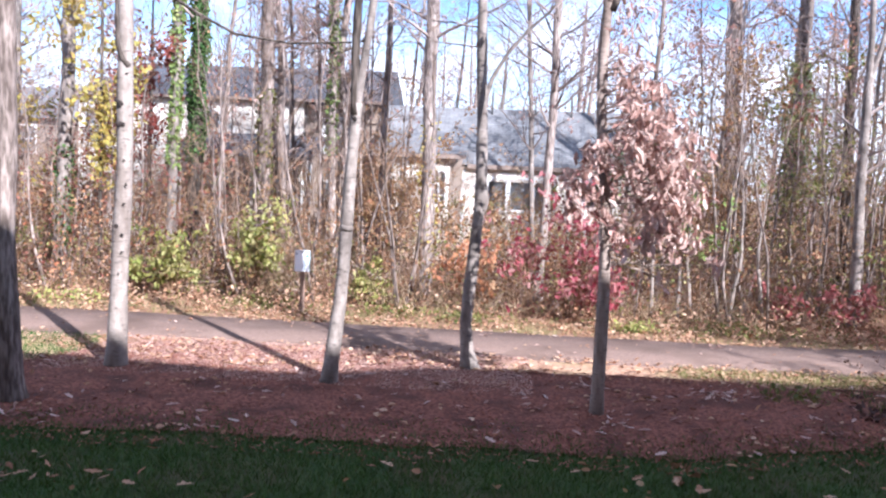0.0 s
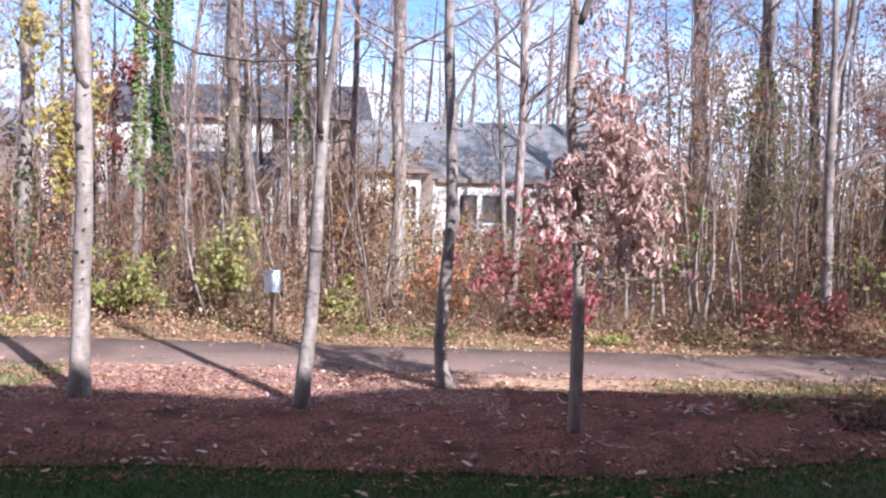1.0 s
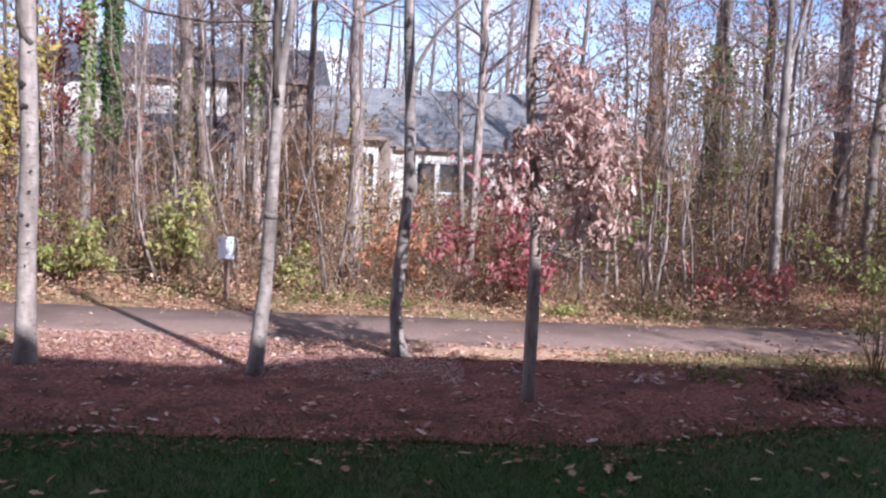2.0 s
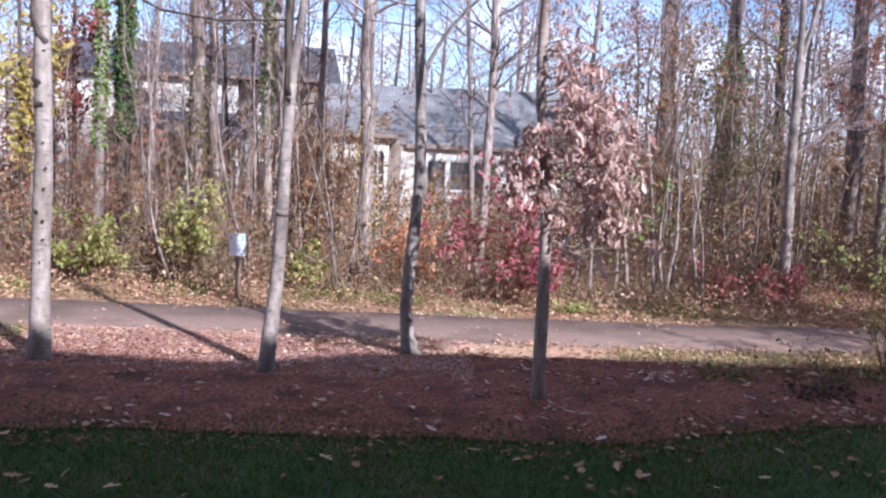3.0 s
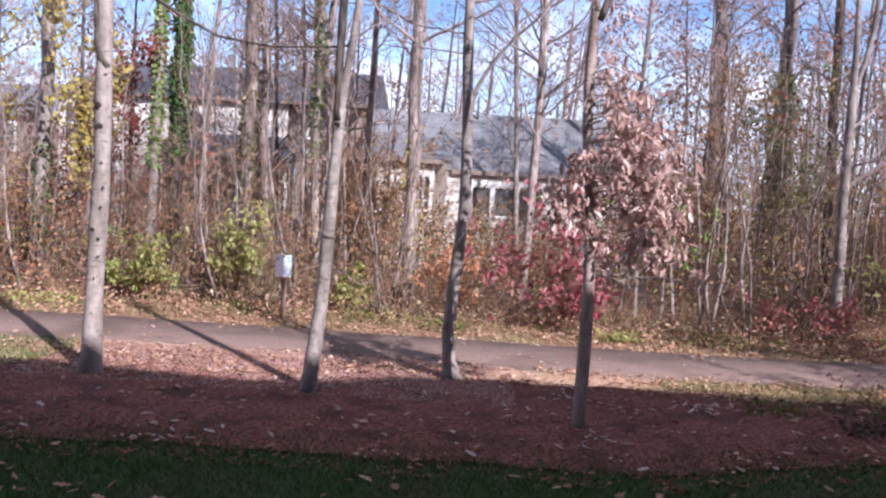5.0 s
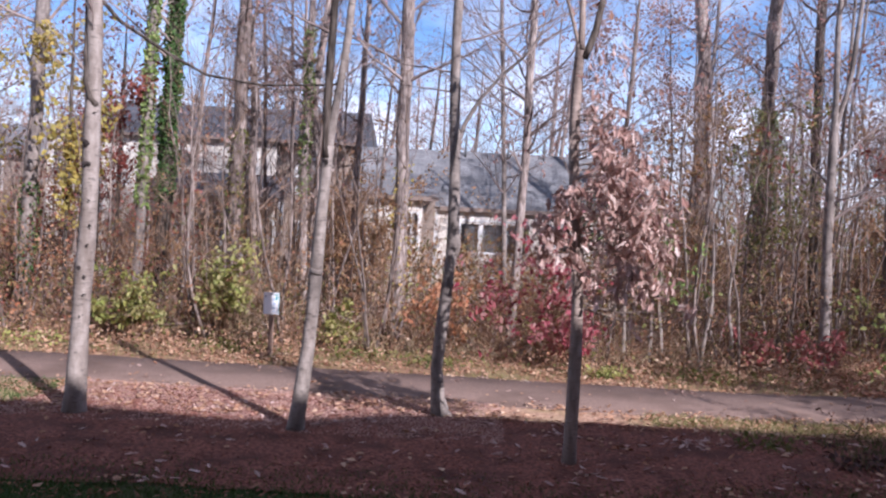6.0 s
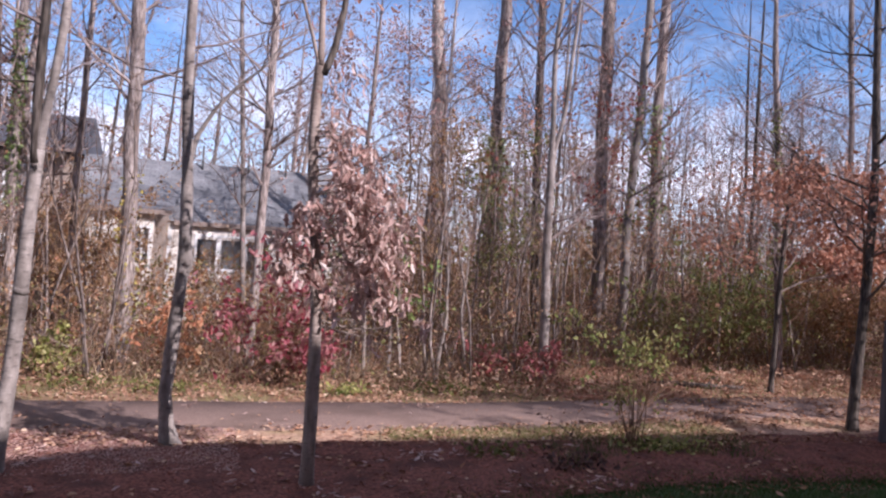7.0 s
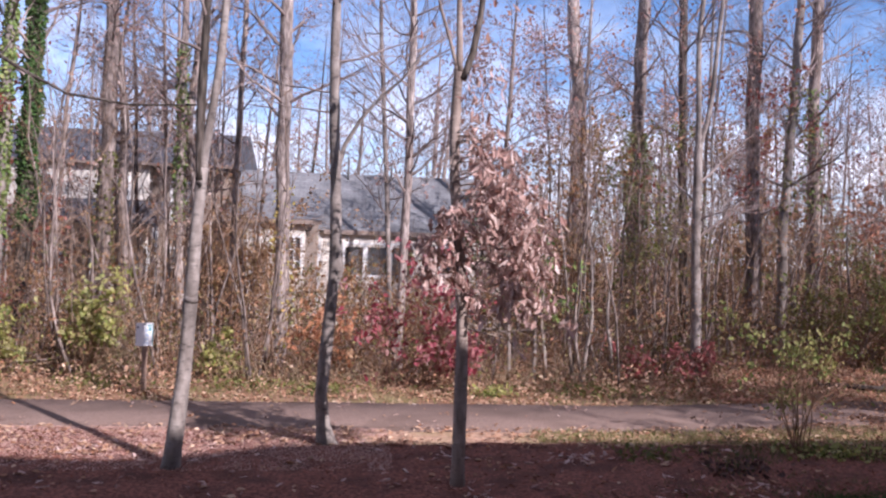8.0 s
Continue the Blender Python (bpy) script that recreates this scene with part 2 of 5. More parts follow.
CHIP = foliage("mulch_chip", [(0.09, 0.03, 0.02), (0.28, 0.1, 0.065), (0.44, 0.21, 0.15), (0.17, 0.055, 0.034)], 0.85, 0.0)
BLADE = foliage("grass_blade", [(0.042, 0.092, 0.02), (0.066, 0.13, 0.03), (0.1, 0.165, 0.042), (0.054, 0.108, 0.025), (0.15, 0.155, 0.065)], 0.55, 0.25)
BLADE_DRY = foliage("verge_blade", [(0.16, 0.17, 0.05), (0.32, 0.28, 0.11), (0.46, 0.38, 0.2), (0.14, 0.17, 0.055), (0.4, 0.32, 0.18)], 0.6, 0.25)
FOREST_FLOOR = surface("forest_floor", (0.16, 0.0891, 0.0523), (0.382, 0.226, 0.141), 7, (0.246, 0.184, 0.0889), 0.5, bump=0.8, fine=14)
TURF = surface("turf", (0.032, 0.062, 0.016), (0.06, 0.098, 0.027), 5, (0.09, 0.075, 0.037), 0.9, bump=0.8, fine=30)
ROUGH_TURF = surface("rough_turf", (0.346, 0.195, 0.13), (0.594, 0.391, 0.269), 12, (0.41, 0.319, 0.158), 0.8, bump=0.8, fine=25)
MULCH = surface("mulch", (0.0838, 0.0268, 0.0189), (0.326, 0.13, 0.0898), 22, (0.0986, 0.0383, 0.0284), 1.7, bump=0.5, fine=40)
ASPHALT = surface("asphalt", (0.201, 0.135, 0.108), (0.286, 0.197, 0.16), 26, (0.164, 0.11, 0.0874), 0.6, bump=0.4, fine=120)
SIDING = surface("cream_siding", (0.74, 0.68, 0.6), (0.8, 0.75, 0.67), 1.5, (0.68, 0.62, 0.54), 0.4, rough=0.6, bump=0.05)
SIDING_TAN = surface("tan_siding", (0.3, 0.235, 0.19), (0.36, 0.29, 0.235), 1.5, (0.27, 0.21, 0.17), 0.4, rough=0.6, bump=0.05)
TRIM = surface("white_trim", (0.72, 0.72, 0.7), (0.8, 0.8, 0.78), 3, rough=0.5, bump=0)
GUTTER = surface("taupe_gutter", (0.26, 0.2, 0.17), (0.33, 0.26, 0.22), 3, rough=0.5, bump=0)
FASCIA = surface("brown_fascia", (0.1, 0.08, 0.07), (0.15, 0.12, 0.1), 3, rough=0.5, bump=0)
ROOF_GREY = shingle_material("grey_shingle", (0.17, 0.17, 0.175), (0.29, 0.29, 0.295))
ROOF_DARK = shingle_material("slate_shingle", (0.075, 0.078, 0.09), (0.125, 0.128, 0.145))
GLASS = glass_material("window_glass")
BRICK_PLAIN = surface("apartment_wall", (0.3, 0.2, 0.16), (0.4, 0.28, 0.22), 3, rough=0.9, bump=0.2)
POST_WOOD = surface("post_wood", (0.22, 0.145, 0.108), (0.34, 0.24, 0.185), 9, bump=0.5, fine=40, stretch=(1, 1, 0.15))
FENCE_WOOD = surface("fence_wood", (0.075, 0.064, 0.064), (0.15, 0.13, 0.127), 6, (0.055, 0.047, 0.047), 1.2, bump=0.5, fine=40, stretch=(1, 1, 0.1), jitter=0.15)
SIGN_WHITE = surface("sign_white", (0.86, 0.87, 0.88), (0.9, 0.9, 0.9), 9, rough=0.35, bump=0)
SIGN_TEAL = surface("sign_teal", (0.08, 0.34, 0.36), (0.1, 0.4, 0.42), 9, rough=0.4, bump=0)
SIGN_BLUE = surface("sign_blue", (0.5, 0.6, 0.72), (0.55, 0.65, 0.76), 9, rough=0.4, bump=0)
SIGN_DARK = surface("sign_dark", (0.02, 0.03, 0.05), (0.03, 0.04, 0.06), 9, rough=0.4, bump=0)
METAL = surface("pipe_metal", (0.09, 0.09, 0.09), (0.13, 0.13, 0.13), 9, rough=0.5, bump=0)
LEAF_LAST = foliage("leaf_last", [(0.26, 0.13, 0.11), (0.42, 0.25, 0.21), (0.52, 0.35, 0.3), (0.3, 0.15, 0.14), (0.46, 0.26, 0.18)])
LEAF_WEED = foliage("leaf_weed", [(0.12, 0.16, 0.04), (0.24, 0.27, 0.08), (0.34, 0.33, 0.12), (0.16, 0.2, 0.06), (0.3, 0.22, 0.1)])
LITTER_DEEP = foliage("litter_deep", [(0.232, 0.112, 0.065), (0.348, 0.189, 0.11), (0.464, 0.271, 0.17), (0.302, 0.153, 0.09), (0.557, 0.378, 0.25), (0.371, 0.165, 0.09)], 0.8, 0.1)
LEAF_SCARLET = foliage("leaf_scarlet", [(0.48, 0.12, 0.12), (0.56, 0.23, 0.21), (0.34, 0.08, 0.08), (0.54, 0.34, 0.28), (0.42, 0.1, 0.12), (0.3, 0.2, 0.12)])
LEAF_ROTTEN = foliage("leaf_rotten", [(0.06, 0.036, 0.032), (0.11, 0.065, 0.055), (0.17, 0.1, 0.08)], 0.7, 0.1)
TWIG_BROWN = surface("twig_brown", (0.127, 0.078, 0.0528), (0.276, 0.18, 0.121), 5, (0.382, 0.265, 0.185), 0.7, bump=0, jitter=0.25)


# ---- builders ----
class Shape:
    """Corners and faces of one mesh in the making."""

    def __init__(self):
        self.v, self.f = [], []

    def box(self, x0, x1, y0, y1, z0, z1):
        k = len(self.v)
        self.v += [(x0, y0, z0), (x1, y0, z0), (x1, y1, z0), (x0, y1, z0), (x0, y0, z1), (x1, y0, z1), (x1, y1, z1), (x0, y1, z1)]
        self.f += [tuple(k + i for i in q) for q in ((3, 2, 1, 0), (4, 5, 6, 7), (0, 1, 5, 4), (1, 2, 6, 5), (2, 3, 7, 6), (3, 0, 4, 7))]

    def spike(self, pts, rads):
        """A thin three-sided twig that runs out to a point."""
        k, n = len(self.v), len(pts)
        way = pts[-1] - pts[0]
        u = way.cross(Vector((0.3, 0.9, 0.31))).normalized()
        w = way.cross(u).normalized()
        for p, r in zip(pts[:-1], rads):
            for c, e in ((1.0, 0.0), (-0.5, 0.866), (-0.5, -0.866)):
                q = p + r * (c * u + e * w)
                self.v.append((q.x, q.y, q.z))
        self.v.append(tuple(pts[-1]))
        for i in range(n - 2):
            for s in range(3):
                a, b = k + 3 * i + s, k + 3 * i + (s + 1) % 3
                self.f.append((a, b, b + 3, a + 3))
        e, last = k + 3 * (n - 2), k + 3 * (n - 1)
        self.f += [(e, e + 1, last), (e + 1, e + 2, last), (e + 2, e, last)]

    def tube(self, pts, rads, sides=5):
        """A tapered round rod through the points."""
        k, n = len(self.v), len(pts)
        way = (Vector(pts[-1]) - Vector(pts[0])).normalized()
        ref = Vector((1, 0, 0)) if abs(way.x) < 0.7 else Vector((0, 1, 0))
        for i, p in enumerate(pts):
            p = Vector(p)
            t = Vector(pts[min(i + 1, n - 1)]) - Vector(pts[max(i - 1, 0)])
            u = t.cross(ref).normalized()
            w = t.cross(u).normalized()
            for s in range(sides):
                a = 2 * math.pi * s / sides
                q = p + rads[i] * (math.cos(a) * u + math.sin(a) * w)
                self.v.append((q.x, q.y, q.z))
        for i in range(n - 1):
            for s in range(sides):
                a, b = k + i * sides + s, k + i * sides + (s + 1) % sides
                self.f.append((a, b, b + sides, a + sides))
        self.f.append(tuple(k + s for s in reversed(range(sides))))
        self.f.append(tuple(k + (n - 1) * sides + s for s in range(sides)))


def mesh(name, verts, faces, material, smooth=False):
    me = bpy.data.meshes.new(name)
    me.from_pydata(verts, [], faces)
    me.materials.append(material)
    if smooth:
        me.polygons.foreach_set("use_smooth", [True] * len(me.polygons))
    me.update()
    return me


def part(name, shape, material, parent=None, label="", smooth=False, kind=""):
    ob = new(name, mesh(name, shape.v, shape.f, material, smooth))
    ob.parent = parent
    return tagged(ob, label, kind=kind)


def thing(name, at, label, category, group="", kind=""):
    ob = new(name)
    ob.empty_display_size = 0.2
    ob.matrix_basis = pose(*at)
    return tagged(ob, label, category, group, kind)


def leaf_shape(rng, centres, sizes, droop=0.0, flat=0.0, width=0.3, fold=0.35):
    """Folded pointed leaves, one at each centre."""
    c = np.asarray(centres, float)
    n = len(c)
    s = np.broadcast_to(np.asarray(sizes, float), (n,))[:, None]
    a = rng.normal(size=(n, 3)) + np.array([0, 0, -droop])
    a[:, 2] *= 1 - flat
    a /= np.linalg.norm(a, axis=1)[:, None]
    m = rng.normal(size=(n, 3))
    m[:, 2] += 6 * flat
    u = np.cross(m, a)
    u /= np.linalg.norm(u, axis=1)[:, None] + 1e-9
    w = np.cross(a, u)
    f = fold * rng.uniform(0.2, 1.6, (n, 1))
    left, right = u + f * w, -u + f * w
    curl = w * s * rng.uniform(-0.12, 0.12, (n, 1))
    v = np.stack([c, c + s * (0.3 * a + width * left), c + s * (0.72 * a + 0.8 * width * left), c + s * a + curl,
                  c + s * (0.72 * a + 0.8 * width * right), c + s * (0.3 * a + width * right)], 1).reshape(-1, 3)
    k = 6 * np.arange(n)[:, None]
    faces = np.concatenate([k + [0, 1, 2, 3], k + [0, 3, 4, 5]])
    out = Shape()
    out.v, out.f = v.tolist(), faces.tolist()
    return out


def oak_leaf_shape(rng, centres, sizes, droop=2.0):
    """Dry oak leaves: lobed, folded along the rib and curled from stalk to point."""
    c = np.asarray(centres, float)
    n = len(c)
    s = np.asarray(sizes, float)[:, None]
    a = rng.normal(size=(n, 3)) + np.array([0, 0, -droop])
    a /= np.linalg.norm(a, axis=1)[:, None]
    u = np.cross(rng.normal(size=(n, 3)), a)
    u /= np.linalg.norm(u, axis=1)[:, None] + 1e-9
    w = np.cross(a, u)
    curl, fold = rng.uniform(-0.7, 0.7, (n, 1)), rng.uniform(0.1, 1.1, (n, 1))
    rows = []
    for f, half in ((0.0, 0.02), (0.22, 0.17), (0.36, 0.1), (0.55, 0.27), (0.68, 0.15), (0.84, 0.17), (1.0, 0.02)):
        half = half * rng.uniform(0.7, 1.25, (n, 1))
        rib = c + s * (f * a + curl * f * f * w)
        rows += [rib + s * half * (u + fold * w), rib, rib + s * half * (-u + fold * w)]
    v = np.stack(rows, 1).reshape(-1, 3)
    k = 21 * np.arange(n)[:, None]
    quads = [k + np.array([i, i + 1, i + 4, i + 3]) for r in range(6) for i in (3 * r, 3 * r + 1)]
    out = Shape()
    out.v, out.f = v.tolist(), np.concatenate(quads).tolist()
    return out


def clumped(rng, tips, count, each=8, spread=0.07):
    """Places for count leaves, gathered in clumps round some of the tips."""
    some = rng.integers(0, len(tips), max(count // each, 1))
    pick = some[rng.integers(0, len(some), count)]
    return np.array([tips[i][:] for i in pick]) + rng.normal(0, spread, (count, 3))


def blade_shape(rng, x, y, z, height, lean=0.5, width=0.006):
    """Grass blades of one bent triangle each."""
    n = len(x)
    a, h = rng.uniform(0, 2 * math.pi, n), height * rng.uniform(0.5, 1.2, n)
    p = np.stack([x, y, np.broadcast_to(z, (n,))], 1)
    side = np.stack([np.cos(a), np.sin(a), 0 * a], 1) * width * rng.uniform(0.7, 1.5, (n, 1))
    tip = p + np.stack([rng.normal(0, lean, n) * h, rng.normal(0, lean, n) * h, h], 1)
    out = Shape()
    out.v = np.stack([p - side, p + side, tip], 1).reshape(-1, 3).tolist()
    out.f = (3 * np.arange(n)[:, None] + [0, 1, 2]).tolist()
    return out


def bent(rng, p, d, length, steps, wander, up):
    """A wandering line from p along d, drawn upwards by up."""
    pts, p, d = [Vector(p)], Vector(p), Vector(d).normalized()
    for _ in range(steps):
        d = (d + Vector(rng.normal(0, wander, 3)) + Vector((0, 0, up))).normalized()
        p = p + d * (length / steps)
        pts.append(p)
    return pts


def grow(rng, shape, p, d, length, r, depth, tips, up=0.06, kids=4, spread=0.9):
    """A branch with its side branches; the ends of the finest go to tips."""
    steps = (1, 3, 4, 5)[depth]
    pts = bent(rng, p, d, length, steps, 0.13, up)
    rads = [r * (1 - 0.75 * i / steps) for i in range(steps + 1)]
    if r > 0.012 and depth > 1:
        shape.tube(pts, rads, 5 if r > 0.025 else 4)
    else:
        shape.spike(pts, rads)
    if depth == 0:
        tips += [pts[0].lerp(pts[1], 0.5), pts[1]]
        return
    way = (pts[-1] - pts[0]).normalized()
    for k in range(kids):
        f = (0.25 + 0.72 * (k + rng.uniform(0, 0.8)) / kids)
        i = min(int(f * steps), steps - 1)
        q = pts[i].lerp(pts[i + 1], f * steps - i)
        side = Vector(rng.normal(0, 1, 3)).cross(way).normalized()
        grow(rng, shape, q, way + side * rng.uniform(0.5, 1.0) * spread, length * rng.uniform(0.42, 0.68), max(r * (1 - 0.7 * f) * 0.6, 0.0035),
             depth - 1, tips, up, max(kids - 1, 4 if depth == 2 else 2), spread)


def along(bends, z):
    """The sideways place of a trunk at the height z, its bends being (sideways, height)."""
    for (x0, z0), (x1, z1) in zip(bends, bends[1:]):
        if z <= z1:
            return x0 + (x1 - x0) * (z - z0) / (z1 - z0)
    (x0, z0), (x1, z1) = bends[-2:]
    return x1 + (x1 - x0) / (z1 - z0) * (z - z1) * 0.6


def trunk_line(rng, bends, r0, r1, z_top, flare=0.5, r_top=None):
    """Centre points and radii of a trunk up to z_top."""
    z_end = bends[-1][1]
    zs = [bends[0][1], bends[0][1] + 0.12, bends[0][1] + 0.35]
    while zs[-1] < z_top - 0.45:
        zs.append(zs[-1] + 0.45)
    zs.append(z_top)
    pts, rads, sway = [], [], rng.uniform(0, 6.28, 2)
    for z in zs:
        f = (z - zs[0]) / (z_end - zs[0])
        r = r0 + (r1 - r0) * min(f, 1.0)
        if z > z_end:
            r *= max(0.15, 1 - 0.85 * (z - z_end) / max(z_top - z_end, 0.1)) if z_top > z_end + 0.5 else 1
        r *= 1 + flare * math.exp(-(z - zs[0]) / 0.16)
        soft = 0.5 * along(bends, z) + 0.25 * (along(bends, max(z - 0.3, zs[0])) + along(bends, z + 0.3))
        pts.append(Vector((soft + 0.12 * r * math.sin(2.1 * z + sway[0]), 0.25 * r * math.sin(0.9 * z + sway[1]), z)))
        rads.append(r * (1 + 0.05 * math.sin(3.7 * z + sway[1])))
    return pts, rads


def ivy_points(rng, pts, rads, z0, z1, count, puff):
    """Places of ivy leaves wrapped round a trunk between two heights."""
    out = []
    for _ in range(count):
        z = z0 + (z1 - z0) * rng.uniform() ** 0.9
        i = max(k for k, p in enumerate(pts) if p.z <= z or k == 0)
        p, a = pts[i].lerp(pts[min(i + 1, len(pts) - 1)], 0.5), rng.uniform(0, 6.28)
        thick = rads[i] * 1.02 + puff * rng.uniform(0, 1) * (0.55 + 0.45 * math.sin(z * 3.1 + a))
        out.append((p.x + math.cos(a) * thick, p.y + math.sin(a) * thick, z))
    return out


def forest_tree(label, base, r0, r1, bends, bark, seed, height=15.0, low=3.5, limbs=9, limb_length=2.6, ivy=None, ivy_leaf=None, leaf=None, leaves=0, leaf_size=0.1,
                forks=(), twig=None, side_limbs=(), category="tree", flare=0.5, group="", far=False, leaf_top=99.0):
    """A tall tree: trunk, forking stems, limbs with twigs, and what grows on it. base is its place on the ground."""
    rng = np.random.default_rng(seed)
    tree = thing("tree", (base[0], base[1], 0), label, category, group)
    foot = [(x, z) for x, z in bends]
    foot[0] = (foot[0][0], min(foot[0][1], 0.0) - 0.05)
    top = bends[-1][1] + 0.02 if forks else height
    pts, rads = trunk_line(rng, foot, r0, r1, top, flare)
    s = Shape()
    s.tube(pts, rads, 12)
    part("trunk", s, bark, tree, smooth=True)
    tips = []

    def limb(p, d, length, r, up=0.06, kids=4):
        b = Shape()
        high = Vector(p).z > 9.5 or far
        grow(rng, b, p, d, length, r, 2 if high else 3, tips, up, kids + (0 if far else 1))
        part("branch", b, twig or TWIG, tree)

    for stem, fr0, fr1, *shade_bark in forks:
        fp, fr = trunk_line(rng, stem, fr0, fr1, stem[-1][1] + 4.5, 0.0)
        f = Shape()
        f.tube(fp, fr, 9)
        part("stem", f, shade_bark[0] if shade_bark else bark, tree, smooth=True)
        for k in range(6):
            i = rng.integers(len(fp) // 3, len(fp) - 1)
            limb(fp[i], Vector((rng.normal(0, 1), rng.normal(0, 1), 0.9)), limb_length * rng.uniform(0.5, 0.9), fr[i] * 0.45)
    limbs = int(limbs * 1.35)
    for k in range(limbs):
        z = low + (min(top, 12.5) - 0.5 - low) * ((k + rng.uniform(0, 0.9)) / limbs) ** 1.15
        i = max(j for j, p in enumerate(pts) if p.z <= z or j == 0)
        a = rng.uniform(0, 6.28)
        d = Vector((math.cos(a), math.sin(a), rng.uniform(0.25, 0.9)))
        limb(pts[i], d, limb_length * rng.uniform(0.6, 1.2), min(rads[i] * 0.34, 0.05))
    for x, z, dx, dy, dz, length, r in side_limbs:
        limb((x, 0, z), (dx, dy, dz), length, r, 0.03, 3)
    if ivy:
        z0, z1, count, puff = ivy
        part("ivy", leaf_shape(rng, ivy_points(rng, pts, rads, z0, z1, count, puff), rng.uniform(0.06, 0.13, count), droop=0.4, width=0.42), ivy_leaf or LEAF_IVY, tree, "climbing creeper leaves", kind="stuff")
    if not leaves and base[1] > 17 and tips:
        leaf, leaves, leaf_size = LEAF_LAST, 420, 0.08
    tips = [p for p in tips if p.z < leaf_top]
    if leaf and leaves and tips:
        c = clumped(rng, tips, leaves, 4, 0.12)
        part("leaves", leaf_shape(rng, c, leaf_size * rng.uniform(0.6, 1.3, leaves), droop=0.8), leaf, tree, kind="stuff")
    return tree


# ---- ground ----
def sheet(name, near, far, xs, z, material, label, steps=6, bulge=0.0, seed=1):
    """A strip of ground between two edges y = near(x) and y = far(x)."""
    rng = np.random.default_rng(seed)
    s = Shape()
    for x in xs:
        for k in range(steps + 1):
            f = k / steps
            y = near(x) + (far(x) - near(x)) * f
            inner = math.sin(math.pi * f)
            s.v.append((x, y, z + bulge * inner + (0.006 * rng.normal() if 0 < k < steps else 0)))
    n = steps + 1
    for i in range(len(xs) - 1):
        for k in range(steps):
            a = i * n + k
            s.f.append((a, a + n, a + n + 1, a + 1))
    ob = part(name, s, material, smooth=True)
    return tagged(ob, label, name.split("_")[0], kind="structure")


def wobble(x, amount=0.08, shift=0.0):
    return amount * (math.sin(1.7 * x + shift) + 0.6 * math.sin(3.9 * x + 2 * shift) + 0.4 * math.sin(8.3 * x + shift))


def bend(x):
    """How far the path swings away."""
    f = max(0.0, min(1.0, (x - 4.0) / 10.0))
    return 1.1 * f * f * (3 - 2 * f) + 0.06 * max(0.0, x - 14.0)


def clearing(x):
    """How much further back the brush stands past the forked tree."""
    f = max(0.0, min(1.0, (x - 8.0) / 3.0))
    return 2.0 * f * f * (3 - 2 * f)


def path_near(x):
    return 13.05 + bend(x) + wobble(x, 0.015)


def path_far(x):
    return 15.35 + 0.9 * bend(x) + wobble(x, 0.015, 2.0)


def bed_near(x):
    f = max(0.0, min(1.0, (x - 0.8) / 6.0))
    return 8.35 + 1.3 * f * f * (3 - 2 * f) + wobble(x, 0.05, 1.0) - 0.06 * max(0.0, -x - 2)


def bed_far(x):
    f = max(0.0, min(1.0, (x + 1.0) / 5.0))
    g = max(0.0, min(1.0, (-6.2 - x) / 1.2))
    return 12.3 - 1.7 * g * g * (3 - 2 * g) + wobble(x, 0.09, 3.0) - 0.1 * f * f * (3 - 2 * f) + 0.1 * max(0.0, x - 8) + 0.62 * max(0.0, min(1.0, (x + 6.4) / 0.8)) * max(0.0, min(1.0, (0.2 - x) / 1.5))


wide = [-300, -200, -120, -80, -60] + [x * 2.0 for x in range(-25, 26)] + [60, 80, 120, 200, 300]
ground = sheet("ground", lambda x: -300.0, lambda x: 400.0, wide, -0.05, FOREST_FLOOR, "brown leaf-covered woodland ground", 70)
fine_x = [x * 0.25 for x in range(-160, 180)]
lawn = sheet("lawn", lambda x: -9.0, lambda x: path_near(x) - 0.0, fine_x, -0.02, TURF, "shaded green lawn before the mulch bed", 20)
sheet("verge_near", lambda x: bed_far(x) - 0.5, lambda x: path_near(x) + 0.02, fine_x, -0.006, ROUGH_TURF, "dry grass and leaves beside the path", 10)
bed = sheet("mulch_bed", bed_near, bed_far, [x * 0.25 for x in range(-110, 58)], 0.004, MULCH, "reddish brown mulch bed round the trees", 16, 0.03)
verge_far = sheet("verge_far", path_far, lambda x: path_far(x) + 2.3 + wobble(x, 0.2), fine_x, -0.012, FOREST_FLOOR, "leafy grass strip along the far side of the path", 6)


def build_path():
    s = Shape()
    xs = [x * 0.25 for x in range(-200, 200)]
    rows = (lambda x: path_near(x) - 0.04, path_near, lambda x: 0.5 * (path_near(x) + path_far(x)), path_far, lambda x: path_far(x) + 0.04)
    for x in xs:
        for k, row in enumerate(rows):
            s.v.append((x, row(x), (-0.045, 0.012, 0.026, 0.012, -0.045)[k]))
    for i in range(len(xs) - 1):
        for k in range(4):
            a = 5 * i + k
            s.f.append((a, a + 5, a + 6, a + 1))
    return tagged(part("path", s, ASPHALT, smooth=True), "worn grey asphalt footpath with fallen leaves", "path", kind="structure")


build_path()


